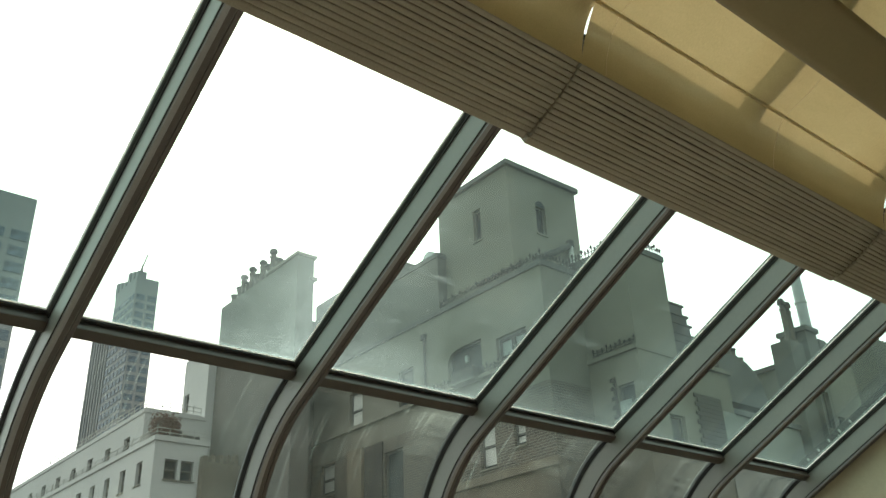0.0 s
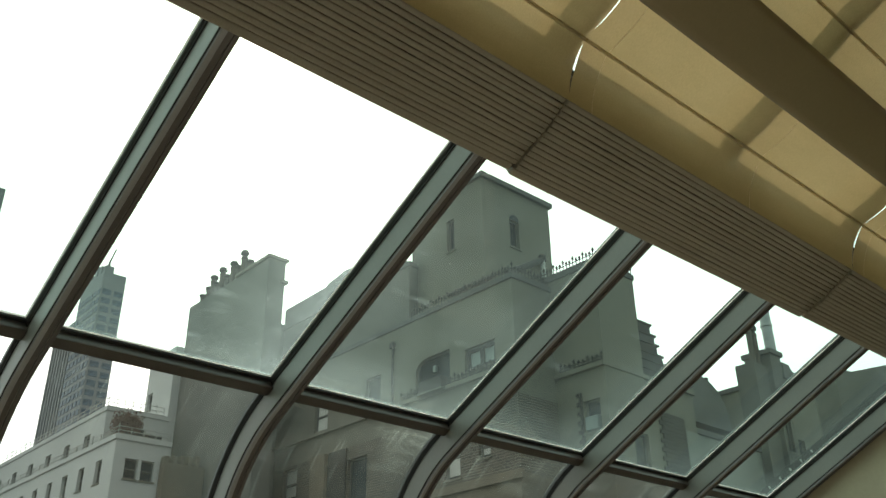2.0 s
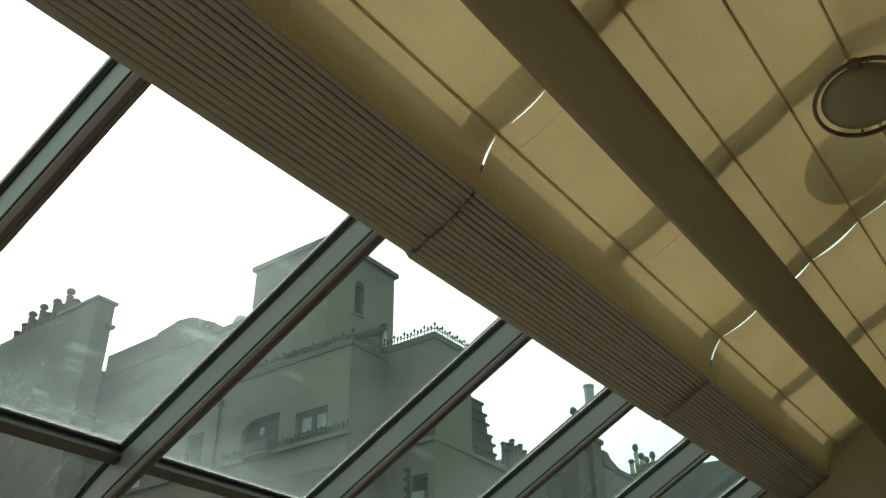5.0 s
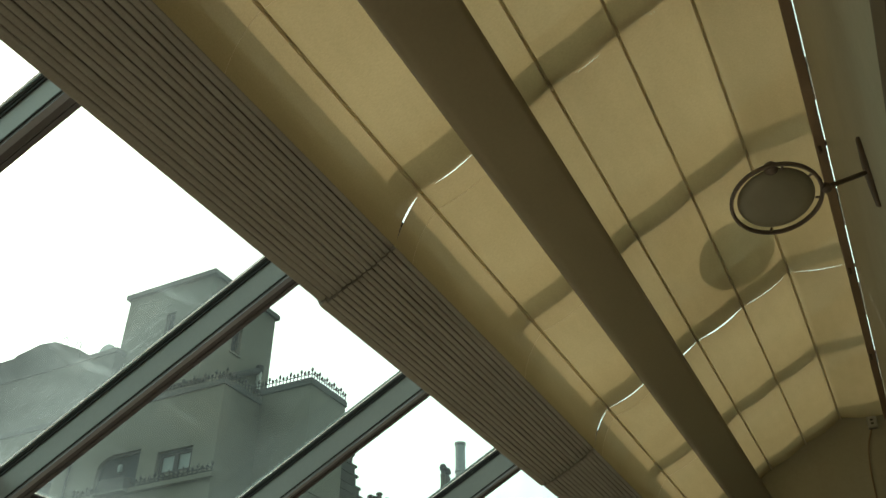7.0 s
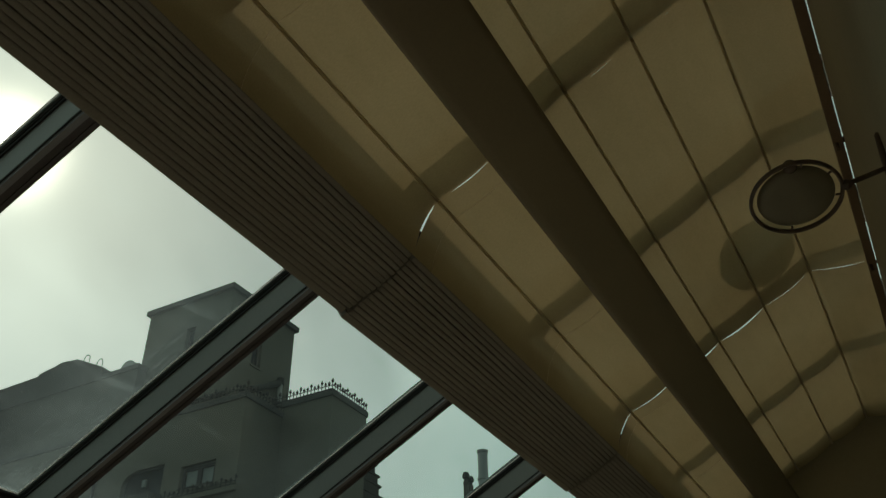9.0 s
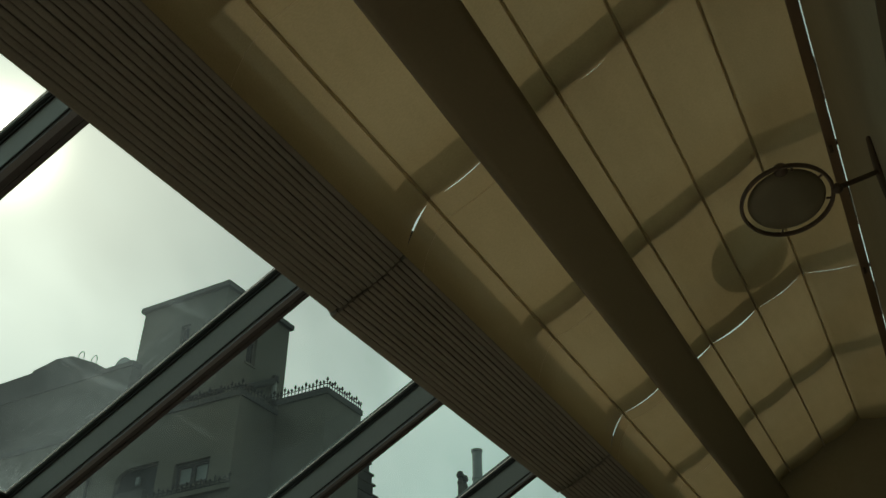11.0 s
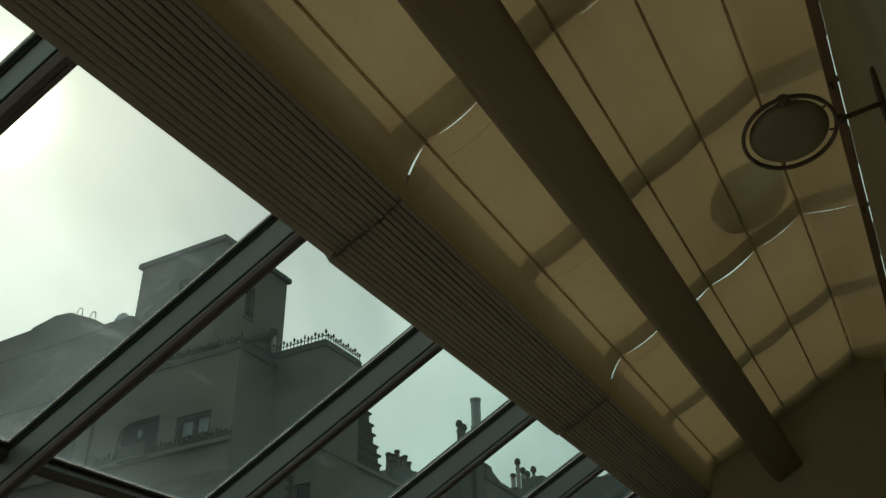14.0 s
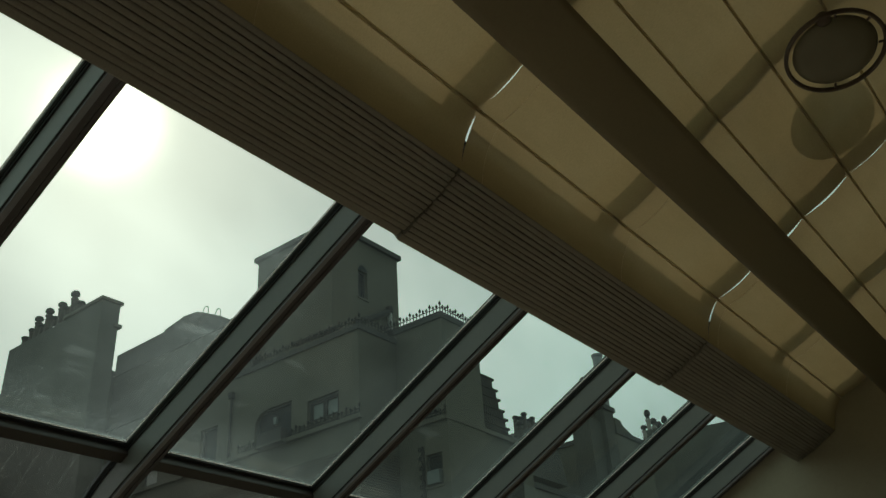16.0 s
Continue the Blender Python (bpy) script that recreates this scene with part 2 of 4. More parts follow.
def frosted(name, colour):
    m, n, l, out = material(name)
    t = noise_node(n, l, 9, 4)
    c = ramp(n, l, t.outputs["Fac"], 0.3, 0.7, vary(colour, 0.8), colour)
    d, t2 = n.new("ShaderNodeBsdfPrincipled"), n.new("ShaderNodeBsdfTranslucent")
    d.inputs["Roughness"].default_value = 0.35
    l.new(c.outputs[0], d.inputs["Base Color"])
    l.new(c.outputs[0], t2.inputs["Color"])
    mx = n.new("ShaderNodeMixShader")
    mx.inputs["Fac"].default_value = 0.3
    l.new(d.outputs[0], mx.inputs[1])
    l.new(t2.outputs[0], mx.inputs[2])
    l.new(mx.outputs[0], out.inputs["Surface"])
    return m


CLOTH = shade_cloth("cream blind cloth", (0.5, 0.42, 0.255), (0.0850, 0.0662, 0.0318), 0.012)
# same cloth as above; the folded stack's dimness is put into a darker, greyer colour
PLEAT = shade_cloth("dimmed folded cloth", (0.335, 0.312, 0.275), (0.03, 0.027, 0.022), 0.0)
BATTEN = shade_cloth("batten pocket", (0.25, 0.220, 0.150), (0.52, 0.485, 0.385), 0.0)
CORD = shade_cloth("lift cord", (0.22, 0.18, 0.11), (0.65, 0.58, 0.42), 0.0)
RAIL = surface("brown rail", (0.25, 0.170, 0.105), 0.5)
ALU = surface("grey painted aluminium", (0.165, 0.174, 0.160), 0.42, 0.0, 2.0, 90, 0.12, 0.08)
BRONZE = surface("bronze anodised aluminium", (0.056, 0.046, 0.04), 0.4, 0.0, 2.0, 90, 0.15, 0.08)
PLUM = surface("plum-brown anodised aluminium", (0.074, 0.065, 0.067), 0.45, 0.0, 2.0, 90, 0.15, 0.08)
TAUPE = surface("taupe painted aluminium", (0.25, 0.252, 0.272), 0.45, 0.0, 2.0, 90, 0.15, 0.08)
STOP = surface("dark grey glazing stop", (0.050, 0.056, 0.054), 0.5, 0.0, 2.0, 90, 0.15, 0.08)
RUBBER = surface("black rubber", (0.012, 0.013, 0.013), 0.7)
# glint of the glass edges, put into a pale translucent colour
LITRIM = shade_cloth("pale lit glass rim", (0.55, 0.55, 0.54), (0.55, 0.55, 0.54), 0.0)
GLASS = roof_glass("roof glass", (0.828, 0.945, 0.884), 0.011, 0.80, (1.0, 0.07, 1.0))
CURVED = roof_glass("curved glass", (0.93, 0.96, 0.93), 0.009, 0.8, (1.0, 0.03, 0.03), 0.11, (1.08, 1.04, 0.92))
PLASTER = surface("cream plaster", (0.390, 0.360, 0.265), 0.9, big=1.2, fine=45, spread=0.1, bump=0.25)
BEAMPAINT = surface("beige painted beam", (0.248, 0.201, 0.120), 0.6, big=1.5, fine=70, spread=0.1)
DARKWOOD = surface("dark brown wood", (0.05, 0.032, 0.02), 0.5, stretch=(8, 8, 0.6))
DIMWALL = surface("olive wall paint", (0.16, 0.155, 0.12), 0.85)
FLOOR = surface("oak boards", (0.3, 0.26, 0.2), 0.5, stretch=(0.3, 6, 1))
IRON = surface("dark bronze iron", (0.12, 0.085, 0.058), 0.5, 0.1, big=14, fine=120, spread=0.3)
DISH = frosted("frosted glass", (0.31, 0.275, 0.18))
WHITE = surface("dull grey plastic", (0.42, 0.41, 0.36), 0.5)
RENDERED = surface("grey-beige render", (0.130, 0.122, 0.099), 0.95, big=0.25, fine=5, spread=0.22, bump=0.4, dist=0.01)
SOOTED = surface("soot-streaked beige render", (0.118, 0.112, 0.100), 0.95, big=0.2, fine=5, spread=0.3, bump=0.4, dist=0.01)
LIGHTRENDER = surface("pale grey smooth render", (0.185, 0.190, 0.172), 0.95, big=0.35, fine=6, spread=0.2, bump=0.3, dist=0.01)
RENDER2 = surface("darker weathered render", (0.086, 0.083, 0.072), 0.95, big=0.3, fine=6, spread=0.25, bump=0.4, dist=0.01)
BEIGE = surface("warm beige render", (0.125, 0.104, 0.077), 0.95, big=0.3, fine=6, spread=0.25, bump=0.4, dist=0.01)
PALE = surface("white painted masonry", (0.385, 0.388, 0.378), 0.9, big=0.3, fine=7, spread=0.12, bump=0.3, dist=0.01)
STONE = surface("pale stone trim", (0.17, 0.155, 0.125), 0.9, big=0.6, fine=12, spread=0.15)
BRICK = brickwork("brown brick", (0.036, 0.030, 0.025), (0.090, 0.071, 0.054), (0.165, 0.15, 0.125), 0.24, 0.095)
DARKBRICK = brickwork("dark quoin brick", (0.018, 0.017, 0.016), (0.032, 0.029, 0.027), (0.05, 0.047, 0.044), 0.35, 0.16)
ROOFING = surface("dark roofing", (0.07, 0.07, 0.068), 0.9, big=0.4, fine=8, spread=0.3)
CLAY = surface("soot-stained clay", (0.085, 0.07, 0.058), 0.85, big=3, fine=30, spread=0.35)
PALECLAY = surface("buff clay", (0.34, 0.32, 0.28), 0.85, big=3, fine=30, spread=0.3)
PALERAIL = surface("pale painted pipe", (0.33, 0.33, 0.31), 0.6)
ZINC = surface("zinc sheet", (0.3, 0.31, 0.31), 0.5, 0.5, big=2, fine=30)
SOOT = surface("sooty sheet metal", (0.03, 0.03, 0.029), 0.85, 0.0, big=3, fine=30, spread=0.3)
WROUGHT = surface("black iron", (0.018, 0.018, 0.018), 0.8)
DARKGLASS = window_glass("dark window glass")
TOWERGLASS = window_glass("hazy tower glass", (0.070, 0.088, 0.112))
CURTAIN = surface("white window shade", (0.46, 0.46, 0.43), 0.85)
BLIND = surface("pale roller blind", (0.2, 0.225, 0.225), 0.8)
SASH = surface("grey window paint", (0.07, 0.07, 0.068), 0.6)
TOWERWALL = surface("grey tower cladding", (0.165, 0.170, 0.178), 0.7, big=0.03, fine=0.6, spread=0.2, dist=0.05)
RUST = surface("red-brown leaves", (0.10, 0.045, 0.03), 0.8, big=4)
GROUND = surface("asphalt and roofs", (0.07, 0.07, 0.068), 0.9, big=0.02, fine=0.6, spread=0.3)


# ---------------------------------------------------------------- building helpers
def mesh_of(name, verts, faces, mat, smooth=False):
    me = bpy.data.meshes.new(name)
    me.from_pydata([tuple(v) for v in verts], [], faces)
    bm = bmesh.new()
    bm.from_mesh(me)
    bmesh.ops.recalc_face_normals(bm, faces=bm.faces)
    bm.to_mesh(me)
    bm.free()
    if smooth:
        for p in me.polygons:
            p.use_smooth = True
    me.materials.append(mat)
    return me


def part(name, bm, mat, parent=None, label="", smooth=False):
    me = bpy.data.meshes.new(name)
    bmesh.ops.recalc_face_normals(bm, faces=bm.faces)
    bm.to_mesh(me)
    bm.free()
    if smooth:
        for p in me.polygons:
            p.use_smooth = True
    me.materials.append(mat)
    ob = new(name, me)
    ob.parent = parent
    if label:
        tagged(ob, label)
    return ob


def raw(name, verts, faces, mat, parent=None, smooth=False, label=""):
    ob = new(name, mesh_of(name, verts, faces, mat, smooth))
    ob.parent = parent
    if label:
        tagged(ob, label)
    return ob


def empty(name, label, category, group="", kind="", m=None):
    ob = new(name)
    ob.empty_display_size = 0.1
    if m is not None:
        ob.matrix_basis = m
    return tagged(ob, label, category, group, kind)


def box(bm, lo, hi, bevel=0.0, segments=2):
    r = bmesh.ops.create_cube(bm, size=1.0)
    c = [(a + b) / 2 for a, b in zip(lo, hi)]
    s = [abs(b - a) for a, b in zip(lo, hi)]
    for v in r["verts"]:
        v.co = Vector((v.co.x * s[0] + c[0], v.co.y * s[1] + c[1], v.co.z * s[2] + c[2]))
    if bevel:
        es = list({e for v in r["verts"] for e in v.link_edges})
        bmesh.ops.bevel(bm, geom=es, offset=bevel, segments=segments, affect="EDGES", profile=0.5)
    return bm


def boxed(lo, hi, bevel=0.0):
    return box(bmesh.new(), lo, hi, bevel)


def rod(bm, a, b, r0, r1=None, n=10):
    a, b = Vector(a), Vector(b)
    d = b - a
    m = Matrix.Translation((a + b) / 2) @ d.to_track_quat("Z", "Y").to_matrix().to_4x4()
    bmesh.ops.create_cone(bm, cap_ends=True, segments=n, radius1=r0, radius2=r0 if r1 is None else r1, depth=d.length, matrix=m)
    return bm


def lathe(bm, prof, n=16, m=Matrix()):
    """Turn (radius, height) pairs round z."""
    rings = []
    for r, z in prof:
        rings.append([bm.verts.new(m @ Vector((r * math.cos(2 * math.pi * k / n), r * math.sin(2 * math.pi * k / n), z))) for k in range(n)])
    for a, b in zip(rings, rings[1:]):
        for k in range(n):
            bm.faces.new((a[k], a[(k + 1) % n], b[(k + 1) % n], b[k]))
    bm.faces.new(rings[0])
    bm.faces.new(rings[-1])
    return bm


def tube(bm, pts, r, n=6):
    """One bent round bar through the points."""
    pts = [Vector(p) for p in pts]
    rings = []
    for k, p in enumerate(pts):
        d = (pts[min(k + 1, len(pts) - 1)] - pts[max(k - 1, 0)]).normalized()
        q = d.to_track_quat("Z", "Y")
        rings.append([bm.verts.new(p + q @ Vector((r * math.cos(2 * math.pi * i / n), r * math.sin(2 * math.pi * i / n), 0))) for i in range(n)])
    for a, b in zip(rings, rings[1:]):
        for i in range(n):
            bm.faces.new((a[i], a[(i + 1) % n], b[(i + 1) % n], b[i]))
    bm.faces.new(rings[0])
    bm.faces.new(rings[-1])
    return bm


def extrude_x(bm, prof, x0, x1):
    """A closed (y, z) outline drawn out from x0 to x1."""
    a = [bm.verts.new((x0, y, z)) for y, z in prof]
    b = [bm.verts.new((x1, y, z)) for y, z in prof]
    n = len(prof)
    for k in range(n):
        bm.faces.new((a[k], a[(k + 1) % n], b[(k + 1) % n], b[k]))
    bm.faces.new(a)
    bm.faces.new(b)
    return bm


# ---------------------------------------------------------------- the roof's own frame: x along the room, d down the slope, n out through the glass
PITCH = 28.0
SLOPE = pose(0, 0, 1.6, -PITCH, 0, 0)
CP, SP = math.cos(radians(PITCH)), math.sin(radians(PITCH))
BAY, RAFTER0 = 1.0, 2.076          # rafters at RAFTER0 + k * BAY
X_NEAR, X_END = -1.92, 6.10
N_GLASS, N_CLOTH = 2.36, 2.20
D_EAVE, D_MID, D_TOP = 2.075, 0.34, -1.49
R_EAVE = 0.85


def yz(d, n):
    return d * CP + n * SP, 1.6 - d * SP + n * CP


def glass_line(d0, steps=12):
    """Points (y, z) and inward directions along the glass, from d0 down the slope, round the eave and down to the sill."""
    inward = Vector((-SP, -CP))
    pts = [(Vector(yz(d, N_GLASS)), inward.copy()) for d in (d0, 2.12)]
    c = pts[-1][0] + inward * R_EAVE
    for k in range(1, steps + 1):
        a = radians(90 - PITCH) * (1 - k / steps)
        out = Vector((math.cos(a), math.sin(a)))
        pts.append((c + out * R_EAVE, -out))
    pts.append((Vector((c.x + R_EAVE, 0.55)), Vector((-1, 0))))
    return pts


def swept(name, line, x0, x1, a, b, mat, parent, smooth=False, label=""):
    v, f = [], []
    for p, i in line:
        for x, q in ((x0, a), (x1, a), (x1, b), (x0, b)):
            w = p + i * q
            v.append((x, w.x, w.y))
    for k in range(len(line) - 1):
        for s in range(4):
            f.append((4 * k + s, 4 * k + (s + 1) % 4, 4 * k + 4 + (s + 1) % 4, 4 * k + 4 + s))
    e = 4 * (len(line) - 1)
    f += [(0, 1, 2, 3), (e, e + 1, e + 2, e + 3)]
    return raw(name, v, f, mat, parent, smooth, label)


# ---------------------------------------------------------------- setting
def setting():
    floor = new("floor", mesh_of("floor", [(X_NEAR - 0.2, -4.2, -0.1), (6.3, -4.2, -0.1), (6.3, 3.6, -0.1), (X_NEAR - 0.2, 3.6, -0.1), (X_NEAR - 0.2, -4.2, 0), (6.3, -4.2, 0), (6.3, 3.6, 0), (X_NEAR - 0.2, 3.6, 0)],
                [(0, 1, 2, 3), (4, 5, 6, 7), (0, 1, 5, 4), (1, 2, 6, 5), (2, 3, 7, 6), (3, 0, 4, 7)], FLOOR))
    tagged(floor, "greyed oak board floor of the sunroom", "floor", kind="structure")
    # wall of the house, with the opening in which one stands
    part_of = part("wall_house", extrude_x(bmesh.new(), [(-0.36, 0), (-0.1625, 0), (-0.1625, 3.966), (-0.25, 3.966), (-0.25, 4.36), (-0.36, 4.36)], 1.07, X_END), PLASTER)
    tagged(part_of, "cream plastered house wall under the glass roof", "wall", kind="structure")
    w2 = part("wall_house_near", boxed((X_NEAR, -0.36, 0), (-1.0, -0.165, 3.966)), PLASTER)
    tagged(w2, "cream plastered house wall beside the opening", "wall", kind="structure")
    jamb = part("door_jamb", boxed((0.985, -0.38, 0), (1.068, -0.17, 4.2), 0.006), DARKWOOD)
    tagged(jamb, "dark brown wooden jamb of a tall opening", "jamb", kind="structure")
    for k, (z0, z1, y) in enumerate(((2.465, 2.580, -0.150), (2.270, 2.463, -0.156))):
        head = part("trim_%d" % (k + 1), boxed((-0.95, -0.1623, z0), (3.3, y, z1), 0.004), DARKWOOD)
        tagged(head, "dark brown wooden head trim of a wide opening in the house wall", "trim", kind="structure")
    bm = bmesh.new()
    box(bm, (X_NEAR, -4.2, 0), (6.1, -4.0, 4.2))
    r1 = part("wall_room_back", bm, DIMWALL)
    tagged(r1, "dim olive painted wall of the inner room", "wall", kind="structure")
    r2 = part("wall_room_side", boxed((3.0, -3.99, 0), (3.15, -0.37, 4.2)), DIMWALL)
    tagged(r2, "dim olive painted side wall of the inner room", "wall", kind="structure")
    r3 = part("wall_room_near", boxed((X_NEAR - 0.15, -3.99, 0), (X_NEAR - 0.01, -0.37, 4.2)), DIMWALL)
    tagged(r3, "dim olive painted wall of the inner room", "wall", kind="structure")
    r4 = part("ceiling", boxed((X_NEAR - 0.15, -4.2, 4.25), (6.3, -0.365, 4.4)), DIMWALL)
    tagged(r4, "dim painted ceiling of the inner room", "ceiling", kind="structure")
    # gable walls that follow the glass
    for name, x0, x1, lab in (("wall_end", X_END, 6.28, "cream plastered end wall closing the sunroom"), ("wall_near", X_NEAR - 0.18, X_NEAR, "cream plastered gable wall behind")):
        prof = [(-0.165, 0.0), (-0.165, 3.966), (-0.25, 3.966), (-0.25, yz(-1.53, N_GLASS)[1] - 0.02)]
        for p, i in glass_line(-1.52):
            w = p + i * 0.012
            prof.append((w.x, w.y))
        prof.append((prof[-1][0], 0.0))
        ob = part(name, extrude_x(bmesh.new(), prof, x0, x1), PLASTER)
        tagged(ob, lab, "wall", kind="structure")
    sill = part("wall_knee", boxed((X_NEAR, 3.30, 0), (X_END, 3.55, 0.55), 0.006), PLASTER)
    tagged(sill, "low cream wall under the curved glazing", "wall", kind="structure")


def rafters():
    for k in range(-3, 5):
        x = RAFTER0 + k * BAY
        if k == 4:
            x = X_END - 0.055
        e = empty("rafter", "grey painted aluminium glazing rafter bending down at the eave", "rafter", "roof rafters", "structure")
        line = glass_line(-1.53)
        swept("bar", line, x - 0.047, x + 0.022, -0.02, 0.128, ALU, e)
        swept("groove", line, x - 0.0460, x - 0.0425, 0.1285, 0.1330, RUBBER, e)
        swept("nose", line, x - 0.042, x + 0.016, 0.128, 0.138, ALU, e)
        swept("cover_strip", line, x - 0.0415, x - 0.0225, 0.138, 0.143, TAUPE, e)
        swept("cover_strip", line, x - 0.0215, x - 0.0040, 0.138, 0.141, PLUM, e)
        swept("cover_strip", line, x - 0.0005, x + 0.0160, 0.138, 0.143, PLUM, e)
        for s, out in ((-1, x - 0.047), (1, x + 0.022)):
            for name, reach, a, b, mat in (("glazing_stop", 0.013, -0.004, 0.013, STOP), ("gasket", 0.009, 0.013, 0.020, RUBBER), ("gasket", 0.006, 0.024, 0.030, RUBBER)):
                lo, hi = sorted((out, out + s * reach))
                swept(name, line, lo, hi, a, b, mat, e)


def purlin(x0, x1, d, wide, group):
    e = empty("purlin", "grey aluminium cross bar between two rafters", "glazing bar", group, "structure", SLOPE)
    part("bar", boxed((x0, d - wide / 2, N_GLASS - 0.052), (x1, d + wide / 2, N_GLASS + 0.02), 0.004), BRONZE, e)
    part("gasket", boxed((x0, d - wide / 2 - 0.016, N_GLASS - 0.016), (x1, d - wide / 2, N_GLASS + 0.004)), RUBBER, e)
    part("gasket", boxed((x0, d + wide / 2, N_GLASS - 0.016), (x1, d + wide / 2 + 0.012, N_GLASS + 0.004)), RUBBER, e)


def panes():
    for k in range(-4, 4):
        x0, x1 = RAFTER0 + k * BAY + 0.024, RAFTER0 + (k + 1) * BAY - 0.049
        if k == -4:
            x0 = X_NEAR + 0.01
        if k == 3:
            x1 = X_END - 0.107
        for d in (D_EAVE, D_MID, D_TOP):
            purlin(x0 - 0.002, x1 + 0.002, d - (0.007 if d == D_EAVE else 0), 0.052 if d == D_EAVE else 0.075, "roof cross bars")
        w = empty("window_%d" % (k + 5), "bay of tinted roof glazing with dusty drops along the lower edge", "roof window", kind="structure")
        for name, da, db in (("pane", D_MID + 0.038, D_EAVE - 0.033), ("pane", D_TOP + 0.038, D_MID - 0.038)):
            ob = part(name, boxed((x0, da, N_GLASS - 0.003), (x1, db, N_GLASS + 0.003)), GLASS, w)
            ob.matrix_basis = SLOPE
            ob.visible_shadow = False
        # added pale strips stand in for the sunlit glint along the pane's edges
        rim_strip = part("lit_rim", boxed((x0 + 0.012, D_EAVE - 0.055, N_GLASS - 0.007), (x1 - 0.012, D_EAVE - 0.0500, N_GLASS - 0.0035)), LITRIM, w)
        rim_strip.matrix_basis = SLOPE
        rim_strip = part("lit_rim", boxed((x1 - 0.017, D_MID + 0.06, N_GLASS - 0.006), (x1 - 0.0125, D_EAVE - 0.0585, N_GLASS - 0.0035)), LITRIM, w)
        rim_strip.matrix_basis = SLOPE
        line = [q for q in glass_line(2.13, 16)]
        line[0] = (Vector(yz(2.096, N_GLASS)), line[0][1])
        line.pop(1)
        c = swept("curved_pane", line, x0, x1, -0.003, 0.003, CURVED, w, True)
        c.visible_shadow = False


setting()
rafters()
panes()


# ---------------------------------------------------------------- the beam and the folding shade
def main_beam():
    w, h, r = 0.21, 0.19, 0.03
    cd, cn = -0.1675, 1.955
    prof = []
    for cx, cy, a0 in ((1, 1, 0), (-1, 1, 90), (-1, -1, 180), (1, -1, 270)):
        for s in range(7):
            a = radians(a0 + 15 * s)
            prof.append((cd + cx * (w / 2 - r) + r * math.cos(a), cn + cy * (h / 2 - r) + r * math.sin(a)))
    ob = part("roof_beam", extrude_x(bmesh.new(), prof, X_NEAR, X_END - 0.003), BEAMPAINT, smooth=False)
    for p in ob.data.polygons:
        p.use_smooth = len(p.vertices) == 4
    ob.matrix_basis = SLOPE
    tagged(ob, "beige painted round-edged beam running under the shades", "beam", kind="structure")


GAPS = {-1.91: (0.3,) * 6, 0.09: (0.9, 1.0, 0.5, 0.4, 0.3, 0.1), 2.09: (0.65, 0.55, 0.0, 0.0, 0.0, 0.0), 4.09: (0.75, 0.5, 0.6, 0.55, 0.35, 0.2)}      # how far each cell's edge gapes
BATTENS = [0.150 - 0.282 * j for j in range(5)]      # d of the stiffeners, the last is where the cloth turns level
D_TOPEND, N_TOPEND = -1.205, 2.047
STACK_IN, STACK_OUT, PLEATS = 0.325, 0.610, 14


def cloth_height(d, wob):
    """n of the cloth at d: slack between the stiffeners, a bag towards the folded end, level at the top."""
    if d > BATTENS[0]:
        f = (d - BATTENS[0]) / (STACK_IN - BATTENS[0])
        return N_CLOTH - 0.135 * f ** 2.4 - 0.020 * math.sin(math.pi * f)
    if d < BATTENS[-1]:
        f = (d - BATTENS[-1]) / (D_TOPEND - BATTENS[-1])
        return N_CLOTH + (N_TOPEND - N_CLOTH) * f - 0.012 * math.sin(math.pi * f)
    f = ((BATTENS[0] - d) / 0.282) % 1.0
    return N_CLOTH - (0.016 + 0.006 * wob) * math.sin(math.pi * f)


